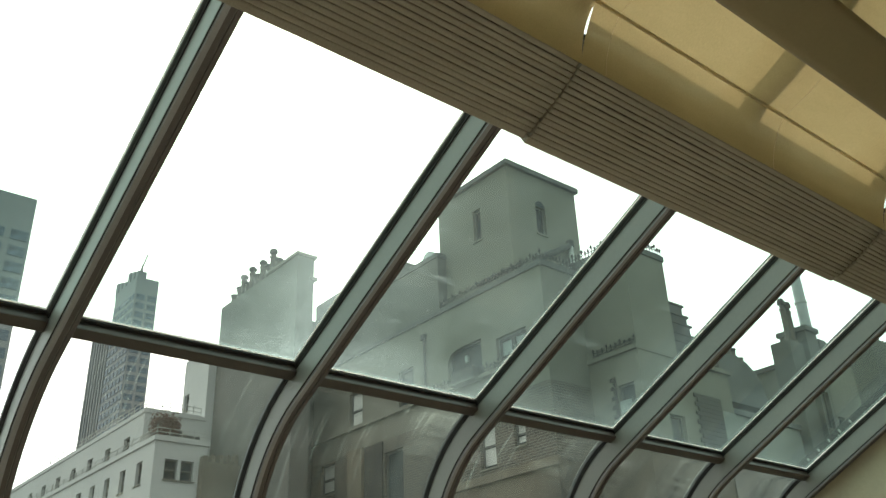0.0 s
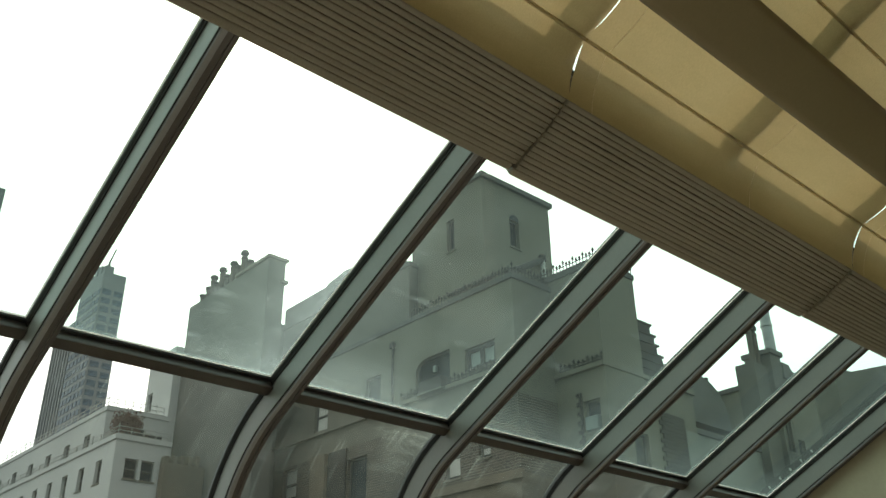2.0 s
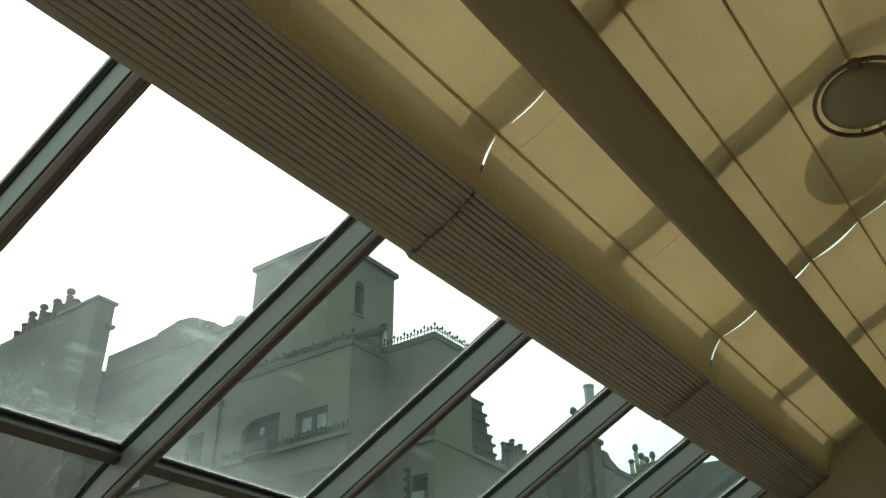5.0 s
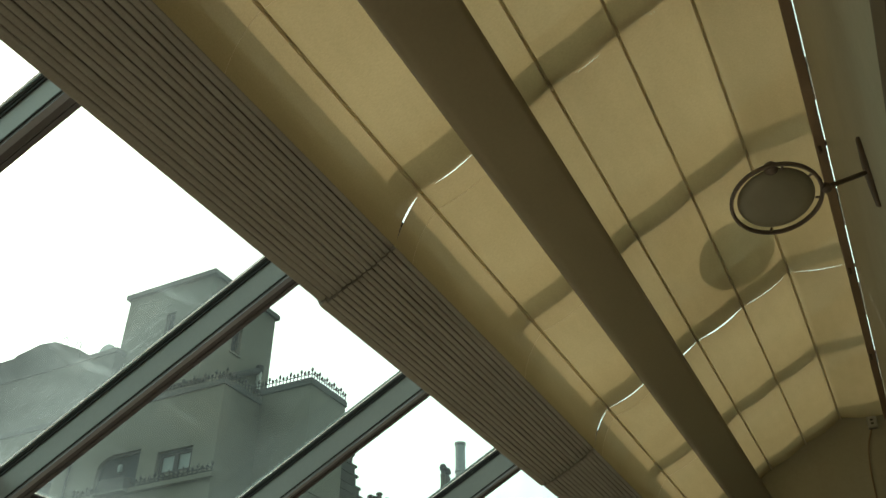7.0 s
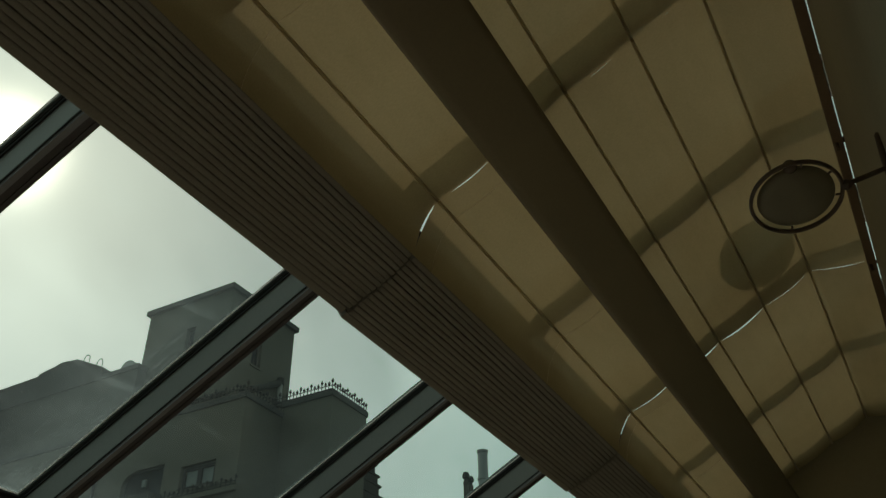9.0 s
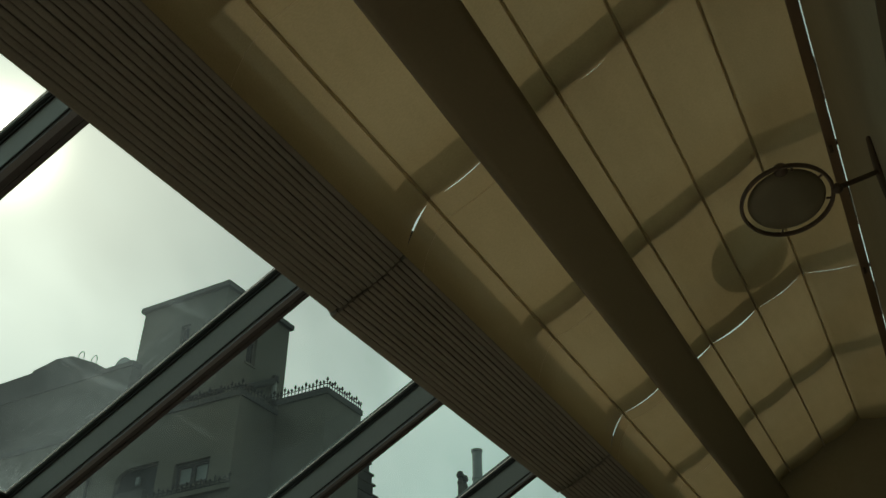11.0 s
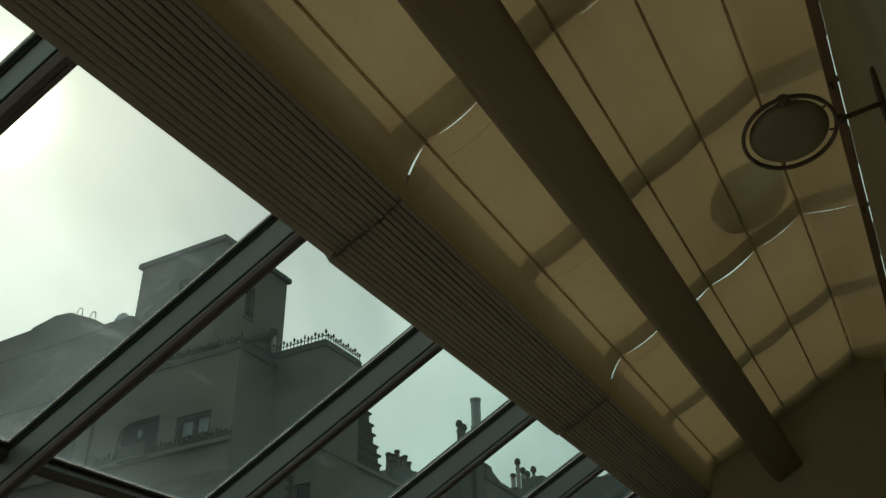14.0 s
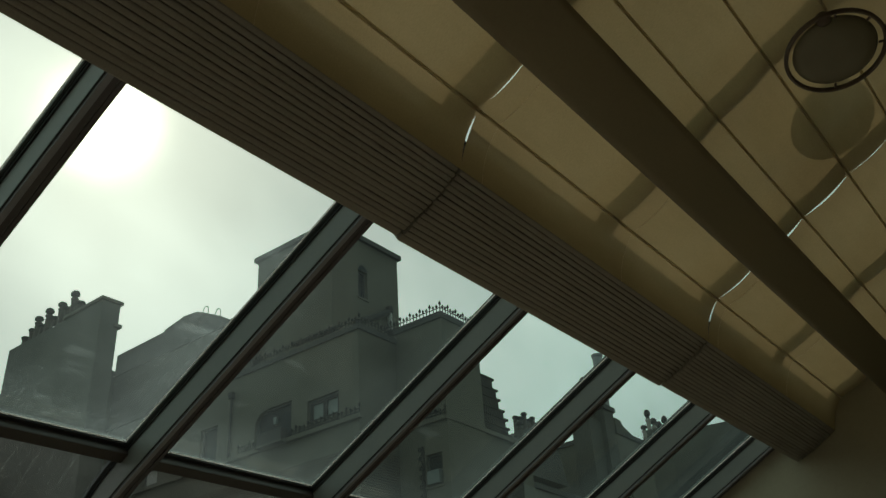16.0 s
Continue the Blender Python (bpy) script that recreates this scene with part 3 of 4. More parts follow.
def folding_shade(x0, x1, seed, slip):
    rnd = random.Random(seed)
    e = empty("folding_blind", "cream pleated roof blind, half drawn back into folds", "blind", "roof blinds", "", SLOPE)
    ds = [STACK_IN]
    edges = [STACK_IN] + BATTENS + [D_TOPEND]
    for a, b in zip(edges, edges[1:]):
        ds += [a + (b - a) * s / 8 for s in range(1, 9)]
    nx = 24
    v, f = [], []
    lean, lean_far = GAPS[x0], GAPS.get(round(x1, 2), (0,) * 6)
    for i, d in enumerate(ds):
        cell = min(len(edges) - 2, (i - 1) // 8 if i else 0)
        g = ((i - 1) % 8 + 1) / 8 if i else 0
        bow = math.sin(math.pi * g)
        for k in range(nx + 1):
            u = k / nx
            wob = math.sin(7 * u * math.pi + seed + cell) * 0.5 + rnd.uniform(-0.1, 0.1)
            x = x0 - 0.001 + (x1 - x0 + (0.002 if x1 < 6 else 0.0)) * u
            near = max(0.0, 1 - u * 14), max(0.0, 1 - (1 - u) * 14)
            x += near[0] * ((0.008 if x0 > 4 else 0.012) * bow * lean[cell] + (0.0050 if x0 > 4 else 0.0)) - (near[1] * 0.010 * bow * lean_far[cell] if x1 < 6 else 0)
            n = cloth_height(d, wob) + (near[0] * lean[cell] - near[1] * lean_far[cell]) * 0.0008 * bow + (near[0] - near[1]) * 0.001
            v.append((x, d, n))
    for i in range(len(ds) - 1):
        for k in range(nx):
            q = i * (nx + 1) + k
            f.append((q, q + 1, q + nx + 2, q + nx + 1))
    raw("cloth", v, f, CLOTH, e, True)
    for d in BATTENS:
        bm = bmesh.new()
        rod(bm, (x0 + 0.004, d, N_CLOTH - 0.005), (x1 - 0.004, d, N_CLOTH - 0.005), 0.0060, n=8)
        part("batten", bm, BATTEN, e)
    for c in (x0 + 0.115, x0 + 1.105):
        bm = bmesh.new()
        tube(bm, [(c, d, cloth_height(d, 0) - 0.003) for d in ds if d > -0.2], 0.0005, 5)
        part("lift_cord", bm, CORD, e)
    pitch = (STACK_OUT - STACK_IN) / PLEATS
    for j in range(PLEATS):
        c = STACK_IN + (pitch + slip / PLEATS) * (j + 0.5) + rnd.uniform(-0.0005, 0.0005)
        lo = N_CLOTH - 0.135 - 0.007 * math.sin(math.pi * j / PLEATS) + rnd.uniform(-0.0015, 0.0015)
        w = pitch * 0.5 - 0.0007
        prof = [(c - w, N_CLOTH - 0.02)] + [(c - w * math.cos(radians(a)), lo + 0.6 * w * (1 - math.sin(radians(a)) ** 0.5)) for a in range(0, 181, 20)] + [(c + w, N_CLOTH - 0.02)]
        shift = rnd.uniform(-0.004, 0.004)
        vs, fs = [], []
        m = 20
        tilt = rnd.uniform(-0.001, 0.001)
        for s in range(m + 1):
            u = s / m
            x = x0 + 0.004 + shift + (x1 - x0 - 0.010) * u
            wav = 0.0007 * math.sin(9 * u + j * 1.7 + seed) + tilt * (u - 0.5)
            for (d, n) in prof:
                vs.append((x, d + wav, n + 0.6 * wav))
        p = len(prof)
        for s in range(m):
            for q in range(p):
                fs.append((s * p + q, s * p + (q + 1) % p, (s + 1) * p + (q + 1) % p, (s + 1) * p + q))
        fs += [tuple(range(p)), tuple(range(m * p, m * p + p))]
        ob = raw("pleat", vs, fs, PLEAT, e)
        for pl in ob.data.polygons:
            pl.use_smooth = len(pl.vertices) == 4
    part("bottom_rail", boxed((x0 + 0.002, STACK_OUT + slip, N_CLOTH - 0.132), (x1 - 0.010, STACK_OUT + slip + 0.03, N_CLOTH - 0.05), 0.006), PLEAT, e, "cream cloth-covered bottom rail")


def head_rail():
    e = empty("head_rail", "dark brown rail holding the top edge of the shades", "rail", kind="structure")
    part("rail", boxed((X_NEAR, -0.1296, 3.935), (X_END - 0.004, -0.090, 3.955), 0.004), RAIL, e)
    cap = part("trim_3", extrude_x(bmesh.new(), [(-0.1622, 3.45), (-0.1345, 3.90), (-0.1345, 3.962), (-0.1622, 3.962)], X_NEAR, X_END - 0.004), PLASTER)
    tagged(cap, "cream plastered cove along the top of the house wall", "trim", kind="structure")
    for k in range(-3, 4):
        x = RAFTER0 + k * BAY
        bm = bmesh.new()
        rod(bm, (x, -0.104, 3.905), (x, -0.104, 3.935), 0.008, n=8)
        part("bolt", bm, IRON, e)
        part("bracket", boxed((x - 0.012, -0.1350, 3.940), (x + 0.012, -0.1290, 3.952), 0.001), IRON, e)


main_beam()
for n_, x_ in enumerate((-1.91, 0.09, 2.09, 4.09)):
    folding_shade(x_, x_ + 2.0 if n_ < 3 else X_END + 0.004, n_ + 3, (0.0, 0.0, 0.012, 0.004)[n_])
head_rail()


# ---------------------------------------------------------------- small things inside
def wall_sconce():
    e = empty("wall_sconce", "dark bronze wall lamp with a round frosted glass dish", "wall lamp")
    tilt = Matrix.Translation((1.778, 0.058, 2.838)) @ Euler((radians(-4), radians(14), 0)).to_matrix().to_4x4()
    R = 0.1
    TUBE = (0.0045, 0.007)
    bm = bmesh.new()
    n, k = 48, 10
    ring = []
    for i in range(n):
        a = 2 * math.pi * i / n
        ring.append([bm.verts.new(tilt @ Vector(((R + TUBE[0] * math.cos(2 * math.pi * j / k)) * math.cos(a), (R + TUBE[0] * math.cos(2 * math.pi * j / k)) * math.sin(a), TUBE[1] * math.sin(2 * math.pi * j / k)))) for j in range(k)])
    for i in range(n):
        for j in range(k):
            bm.faces.new((ring[i][j], ring[(i + 1) % n][j], ring[(i + 1) % n][(j + 1) % k], ring[i][(j + 1) % k]))
    part("ring", bm, IRON, e, smooth=True)
    bm = bmesh.new()
    prof = [(0.002, -0.012), (0.03, -0.0115), (0.06, -0.0095), (0.076, -0.005), (0.0845, 0.002), (0.086, 0.006), (0.083, 0.006), (0.078, 0.0), (0.05, -0.006), (0.002, -0.008)]
    lathe(bm, prof, 48, tilt)
    part("dish", bm, DISH, e, "frosted glass dish", smooth=True)
    for a in (200, 245, 20, 290):
        bm = bmesh.new()
        c, s = math.cos(radians(a)), math.sin(radians(a))
        rod(bm, tilt @ Vector((0.086 * c, 0.086 * s, 0.0)), tilt @ Vector((0.104 * c, 0.104 * s, 0.0)), 0.0028, n=8)
        part("clip", bm, IRON, e)
    bm = bmesh.new()
    lathe(bm, [(0.004, -0.012), (0.012, -0.009), (0.015, -0.005), (0.015, 0.008), (0.010, 0.011), (0.004, 0.016)], 18, tilt @ Matrix.Translation((-0.088, -0.008, 0.004)))
    part("socket", bm, IRON, e, smooth=True)
    bm = bmesh.new()
    lathe(bm, [(0.003, -0.012), (0.010, -0.008), (0.012, 0.0), (0.010, 0.008), (0.003, 0.012)], 14, tilt @ Matrix.Translation((0.012, -0.108, 0)))
    part("joint", bm, IRON, e, smooth=True)
    bm = bmesh.new()
    rod(bm, tilt @ Vector((0.012, -0.1, 0)), (2.005, -0.157, 3.005), 0.0062, n=12)
    part("arm", bm, IRON, e, smooth=True)
    bm = bmesh.new()
    lathe(bm, [(0.004, 0.0), (0.088, 0.0), (0.090, 0.006), (0.084, 0.011), (0.03, 0.015), (0.004, 0.016)], 32, Matrix.Translation((2.005, -0.1625, 3.005)) @ Euler((0, radians(-18), 0)).to_matrix().to_4x4() @ Matrix.Diagonal((0.24, 1, 1.08, 1)) @ Euler((radians(-90), 0, 0)).to_matrix().to_4x4())
    part("backplate", bm, IRON, e, smooth=True)


def outlet_box():
    e = empty("junction_box", "small dull grey junction box near the roof on the end wall", "socket")
    part("case", boxed((X_END - 0.035, -0.045, 3.885), (X_END, 0.015, 3.965), 0.006), WHITE, e)
    part("cover", boxed((X_END - 0.040, -0.039, 3.891), (X_END - 0.0355, 0.009, 3.959), 0.002), WHITE, e)
    for z in (3.912, 3.936):
        part("outlet", boxed((X_END - 0.043, -0.024, z - 0.006), (X_END - 0.0405, -0.006, z + 0.006), 0.001), RUBBER, e)
    e2 = empty("hanging_cable", "dull brown cable hanging down the end wall", "cable")
    bm = bmesh.new()
    pts = [Vector((X_END - 0.008, 0.0 + 0.085 * (1 - math.exp(-0.35 * k)), 3.884 - 0.05 * k)) for k in range(22)]
    tube(bm, pts, 0.005)
    part("cable", bm, RAIL, e2)


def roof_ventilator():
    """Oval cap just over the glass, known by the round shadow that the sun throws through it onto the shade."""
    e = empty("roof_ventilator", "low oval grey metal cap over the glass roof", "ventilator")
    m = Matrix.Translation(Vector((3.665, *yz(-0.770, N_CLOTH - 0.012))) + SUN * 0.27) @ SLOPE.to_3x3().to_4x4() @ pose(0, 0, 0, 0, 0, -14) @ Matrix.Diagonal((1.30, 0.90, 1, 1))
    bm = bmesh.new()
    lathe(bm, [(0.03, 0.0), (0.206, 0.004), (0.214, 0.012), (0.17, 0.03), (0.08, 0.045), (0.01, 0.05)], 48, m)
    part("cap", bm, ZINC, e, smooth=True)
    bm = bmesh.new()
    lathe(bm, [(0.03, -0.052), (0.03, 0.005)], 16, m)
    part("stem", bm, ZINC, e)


def gable_flashing():
    """Dark upstand over the end gable, outside the glass, with a row of pale fixing clips."""
    e = empty("trim_4", "dark metal flashing with pale clips along the gable", "flashing", kind="structure", m=SLOPE)
    part("upstand", boxed((6.115, -1.4, N_GLASS - 0.008), (6.275, 2.16, N_GLASS + 0.125), 0.012), SOOT, e)
    bm = bmesh.new()
    rod(bm, (6.108, -1.4, N_GLASS + 0.05), (6.108, 2.16, N_GLASS + 0.05), 0.012, n=8)
    part("bead", bm, ZINC, e)
    first = None
    for k in range(6):
        d = 1.62 + 0.1 * k
        if first is None:
            first = part("clip", boxed((-0.007, -0.006, -0.010), (0.004, 0.006, 0.010), 0.002), PALERAIL, e)
            first.location = (6.110, d, N_GLASS + 0.09)
        else:
            ob = new("clip", first.data)
            ob.parent = e
            ob.location = (6.110, d, N_GLASS + 0.09)


gable_flashing()
wall_sconce()
outlet_box()
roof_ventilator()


# ---------------------------------------------------------------- the city outside
def facade(u0, u1, v0, v1, holes, place, depth=0.22):
    """A wall face from (u0, v0) to (u1, v1) with rectangular holes and their reveals. place(u, v, w) gives the point, w inward."""
    us = sorted({u0, u1, *[h[0] for h in holes], *[h[1] for h in holes]})
    vs = sorted({v0, v1, *[h[2] for h in holes], *[h[3] for h in holes]})
    verts, faces, at = [], [], {}

    def vid(u, v, w):
        key = (round(u, 4), round(v, 4), round(w, 4))
        if key not in at:
            at[key] = len(verts)
            verts.append(place(u, v, w))
        return at[key]

    for a, b in zip(us, us[1:]):
        for c, d in zip(vs, vs[1:]):
            mu, mv = (a + b) / 2, (c + d) / 2
            if any(h[0] < mu < h[1] and h[2] < mv < h[3] for h in holes):
                continue
            faces.append((vid(a, c, 0), vid(b, c, 0), vid(b, d, 0), vid(a, d, 0)))
    for a, b, c, d in holes:
        q = [(a, c), (b, c), (b, d), (a, d)]
        for (p, r), (s, t) in zip(q, q[1:] + q[:1]):
            faces.append((vid(p, r, 0), vid(s, t, 0), vid(s, t, depth), vid(p, r, depth)))
    return verts, faces


def window_in(hole, place, parent, style="double", depth=0.22, glass=None):
    a, b, c, d = hole
    glass = glass or DARKGLASS
    w = new("window")
    w.parent = parent

    def slab(name, u0, u1, v0, v1, w0, w1, mat, par):
        pts = [place(u, v, q) for q in (w0, w1) for u, v in ((u0, v0), (u1, v0), (u1, v1), (u0, v1))]
        return raw(name, pts, [(0, 1, 2, 3), (4, 5, 6, 7), (0, 1, 5, 4), (1, 2, 6, 5), (2, 3, 7, 6), (3, 0, 4, 7)], mat, par)

    slab("pane", a, b, c, d, depth - 0.02, depth, glass, w)
    t = 0.06
    for u0, u1, v0, v1 in ((a, a + t, c, d), (b - t, b, c, d), (a + t, b - t, c, c + t), (a + t, b - t, d - t, d)):
        slab("window_frame", u0, u1, v0, v1, depth - 0.09, depth - 0.02, SASH, w)
    if style == "double":
        slab("mullion", (a + b) / 2 - 0.05, (a + b) / 2 + 0.05, c + t, d - t, depth - 0.09, depth - 0.02, SASH, w)
        for u0, u1 in ((a + t, (a + b) / 2 - 0.05), ((a + b) / 2 + 0.05, b - t)):
            slab("blind", u0 + 0.02, u1 - 0.02, c + t + 0.05, d - t, depth - 0.035, depth - 0.0205, BLIND, w)
    elif style == "dark_double":
        mid = (a + b) / 2
        for u0, u1, v0, v1 in ((a + t, a + 0.17, c + t, d - t), (b - 0.15, b - t, c + t, d - t), (mid - 0.09, mid + 0.09, c + t, d - t), (a + 0.17, mid - 0.09, d - 0.16, d - t), (mid + 0.09, b - 0.15, d - 0.16, d - t), (a + 0.17, mid - 0.09, c + t, c + 0.16), (mid + 0.09, b - 0.15, c + t, c + 0.16)):
            slab("casement", u0, u1, v0, v1, depth - 0.10, depth - 0.0205, WROUGHT, w)
        for u0, u1 in ((a + 0.17, mid - 0.09), (mid + 0.09, b - 0.15)):
            slab("blind", u0, u1, c + 0.16, d - 0.16, depth - 0.035, depth - 0.0205, BLIND, w)
    elif style == "cooler":
        slab("air_conditioner", a + 0.1, b - 0.1, c + 0.06, c + 0.5, -0.1, depth - 0.0205, BLIND, w)
        slab("meeting_rail", a + t, b - t, (c + d) / 2 - 0.03, (c + d) / 2 + 0.03, depth - 0.09, depth - 0.0205, SASH, w)
    elif style == "rail":
        slab("meeting_rail", a + t, b - t, (c + d) / 2 - 0.03, (c + d) / 2 + 0.03, depth - 0.09, depth - 0.0205, SASH, w)
    elif style == "sash":
        slab("meeting_rail", a + t, b - t, (c + d) / 2 - 0.03, (c + d) / 2 + 0.03, depth - 0.09, depth - 0.02, SASH, w)
        slab("blind", a + t + 0.08, b - t, (c + d) / 2 + 0.03, d - t, depth - 0.035, depth - 0.0205, CURTAIN, w)
        slab("blind", a + t + 0.08, b - t, c + t + 0.08, (c + d) / 2 - 0.06, depth - 0.035, depth - 0.0205, CURTAIN, w)
    slab("window_sill", a - 0.05, b + 0.05, c - 0.07, c, -0.05, 0.0, RENDERED, w)
    return w


def face_x(x):
    return lambda u, v, w: (x + w, u, v)


def face_y(y):
    return lambda u, v, w: (u, y + w, v)


def block(parent, x0, x1, y0, y1, z0, z1, mat, holes_x=(), holes_y=(), roof=None, cornice=0.0, name="wall"):
    """A house body: the faces towards -x and -y with their openings, the two other sides and the roof."""
    for holes, place, u0, u1 in ((holes_x, face_x(x0), y0, y1), (holes_y, face_y(y0), x0, x1)):
        v, f = facade(u0, u1, z0, z1, [h[:4] for h in holes], place)
        raw(name, v, f, mat, parent)
        for h in holes:
            window_in(h[:4], place, parent, *(h[4:]))
    raw(name, [(x1, y0, z0), (x1, y1, z0), (x1, y1, z1), (x1, y0, z1)], [(0, 1, 2, 3)], mat, parent)
    raw(name, [(x0, y1, z0), (x1, y1, z0), (x1, y1, z1), (x0, y1, z1)], [(0, 1, 2, 3)], mat, parent)
    if roof == "none":
        return
    part("roof", boxed((x0 - cornice, y0 - cornice, z1), (x1 + cornice, y1 + cornice, z1 + 0.22), 0.02), roof or STONE, parent)


def railing(parent, a, b, h=0.55, step=0.28, spear=True, mat=None):
    """Iron cresting: uprights with spear heads between two rails."""
    a, b = Vector(a), Vector(b)
    n = max(2, int((b - a).length / step))
    for z in ((0.06, h * 0.55) if spear else (0.06, h * 0.38, h * 0.7)):
        bm = bmesh.new()
        rod(bm, a + Vector((0, 0, z)), b + Vector((0, 0, z)), 0.018, n=5)
        part("rail", bm, mat or WROUGHT, parent)
    for k in range(n + 1):
        p = a.lerp(b, k / n)
        hh = h * (1.0 if k % 3 else 1.3)
        bm = bmesh.new()
        rod(bm, p, p + Vector((0, 0, hh * 0.7)), 0.02, n=5)
        if spear:
            rod(bm, p + Vector((0, 0, hh * 0.62)), p + Vector((0, 0, hh * 0.76)), 0.03, 0.055, n=5)
            rod(bm, p + Vector((0, 0, hh * 0.76)), p + Vector((0, 0, hh)), 0.055, 0.004, n=5)
        part("spear" if spear else "baluster", bm, mat or WROUGHT, parent)


def chimney_pot(x, y, z, h, r=0.13, cowl=True, mat=None):
    e = empty("chimney_pot", "sooty clay chimney pot with a domed metal cowl", "chimney pot", "chimney pots on the roofs")
    e.location = (x, y, z)
    bm = bmesh.new()
    lathe(bm, [(r * 1.25, 0), (r * 1.25, 0.08), (r, 0.12), (r * 0.85, h * 0.8), (r * 1.05, h * 0.83), (r * 1.05, h * 0.88), (r * 0.8, h * 0.9)], 12)
    part("pot", bm, mat or CLAY, e, smooth=False)
    if cowl:
        bm = bmesh.new()
        lathe(bm, [(r * 0.72, h * 0.9), (r * 0.72, h * 0.98), (r * 1.22, h * 0.99), (r * 1.28, h * 1.06), (r * 0.9, h * 1.13), (r * 0.1, h * 1.16)], 12)
        part("cowl", bm, SOOT, e)


def city():
    g = new("ground", mesh_of("ground", [(-3000, -3000, -38), (3000, -3000, -38), (3000, 3000, -38), (-3000, 3000, -38)], [(0, 1, 2, 3)], GROUND))
    tagged(g, "dark asphalt streets and low roofs far below", "ground", kind="structure")

    # apartment house straight across, with roof cresting
    a = empty("apartment_building", "grey-beige rendered apartment building with iron roof cresting", "building")
    block(a, 21.0, 26.5, 19.2, 34.2, 10.6, 14.8, RENDERED,
          [(20.15, 21.70, 11.93, 12.80, "dark_double"), (22.5, 24.45, 11.7, 13.08, "dark"), (26.6, 27.6, 11.6, 13.2, "dark"), (30.2, 31.2, 11.6, 13.2, "sash")], (), ROOFING, 0.06)
    block(a, 21.0, 26.5, 19.2, 34.2, 7.95, 10.6, BRICK,
          [(20.55, 21.12, 8.73, 9.54, "sash"), (22.05, 22.86, 8.28, 9.85, "sash"), (27.37, 28.64, 8.0, 10.1, "dark"), (32.3, 33.4, 9.2, 10.5, "sash")], (), "none")
    block(a, 21.0, 26.5, 19.2, 34.2, -38.0, 7.95, BEIGE, [(20.4, 21.4, 4.6, 6.4, "sash"), (23.0, 24.0, 4.6, 6.4, "sash"), (27.4, 28.6, 4.6, 6.4, "sash"), (31.0, 32.0, 4.6, 6.4, "sash")], (), "none")
    part("belt_course", boxed((20.86, 19.05, 7.75), (21.0 - 0.002, 34.2, 8.05), 0.02), BEIGE, a)
    part("belt_course", boxed((20.84, 19.05, 11.5), (21.0 - 0.002, 34.2, 11.66), 0.02), RENDERED, a)
    part("quoin_panel", boxed((20.93, 28.7, 8.05), (20.998, 29.95, 10.6)), DARKBRICK, a)
    part("pier", boxed((20.8, 30.0, -2.0), (20.998, 31.05, 10.62), 0.02), BEIGE, a)
    railing(a, (21.1, 19.25, 15.02), (21.1, 25.3, 15.02), 0.38, 0.16)
    railing(a, (21.1, 19.25, 15.02), (22.98, 19.25, 15.02), 0.38, 0.16)
    railing(a, (20.9, 19.1, 11.66), (20.9, 25.2, 11.66), 0.30, 0.2)
    # raised wing left of the bulkhead, with a humped roof
    block(a, 21.0, 26.5, 24.85, 34.2, 14.85, 17.35, RENDER2, [], (), ROOFING, 0.05)
    hump = [(26.86, 17.4), (26.86, 17.64), (26.95, 17.98), (27.1, 18.05), (28.35, 18.64), (28.5, 18.70), (29.4, 18.80), (29.9, 18.70), (30.7, 18.58), (30.75, 18.48), (34.2, 18.42), (34.2, 17.4)]
    part("roof", extrude_x(bmesh.new(), hump, 20.98, 26.4), ROOFING, a)
    bm = bmesh.new()
    prof = [(25.2 - 0.42, 17.4)] + [(25.45 + 0.36 * math.cos(radians(q)), 17.55 + 0.3 * math.sin(radians(q))) for q in range(180, -1, -15)] + [(25.95, 17.4)]
    part("dome_vent", extrude_x(bm, prof, 21.0, 23.0), ZINC, a)
    for yy, zb in ((28.14, 18.5), (27.3, 18.1)):
        bm = bmesh.new()
        pts = [Vector((21.15, yy + 0.17 * math.cos(math.pi * k / 12), zb + (0.1 if k in (0, 12) else 0.14) + 0.24 * math.sin(math.pi * k / 12))) for k in range(13)]
        pts = [Vector((21.15, yy + 0.17, zb - 0.12))] + pts + [Vector((21.15, yy - 0.17, zb - 0.2))]
        tube(bm, pts, 0.02)
        part("ladder_hoop", bm, SOOT, a)
    # bulkhead tower with its small arched windows
    block(a, 21.45, 25.35, 20.95, 25.22, 15.0, 19.97, RENDERED, [(22.6, 23.05, 17.4, 18.8, "dark")], [(22.93, 23.47, 17.4, 18.62, "dark")], ROOFING, 0.14)
    bm = bmesh.new()
    va = [bm.verts.new((23.2 + 0.27 * math.cos(math.pi * k / 12), 20.943, 18.62 + 0.27 * math.sin(math.pi * k / 12))) for k in range(13)]
    vb = [bm.verts.new((v.co.x, 21.1, v.co.z)) for v in va]
    bm.faces.new(va)
    for k in range(12):
        bm.faces.new((va[k], va[k + 1], vb[k + 1], vb[k]))
    part("arch_head", bm, DARKGLASS, a)
    for k in range(4):
        bm = bmesh.new()
        y0, y1 = 22.8 - 0.62 * k, 22.25 - 0.62 * k
        rod(bm, (21.3, y0, 15.42 - 0.012 * k), (21.3, y1, 15.41 - 0.012 * k), 0.10, n=8)
        part("roof_pipe", bm, SOOT, a)
    bm = bmesh.new()
    rod(bm, (22.49, 20.80, 16.01), (24.50, 20.80, 17.20), 0.135, n=10)
    part("roof_pipe", bm, SOOT, a)
    bm = bmesh.new()
    rod(bm, (24.60, 20.80, 16.40), (24.60, 20.80, 17.22), 0.10, n=10)
    part("vent_pipe", bm, PALERAIL, a)
    bm = bmesh.new()
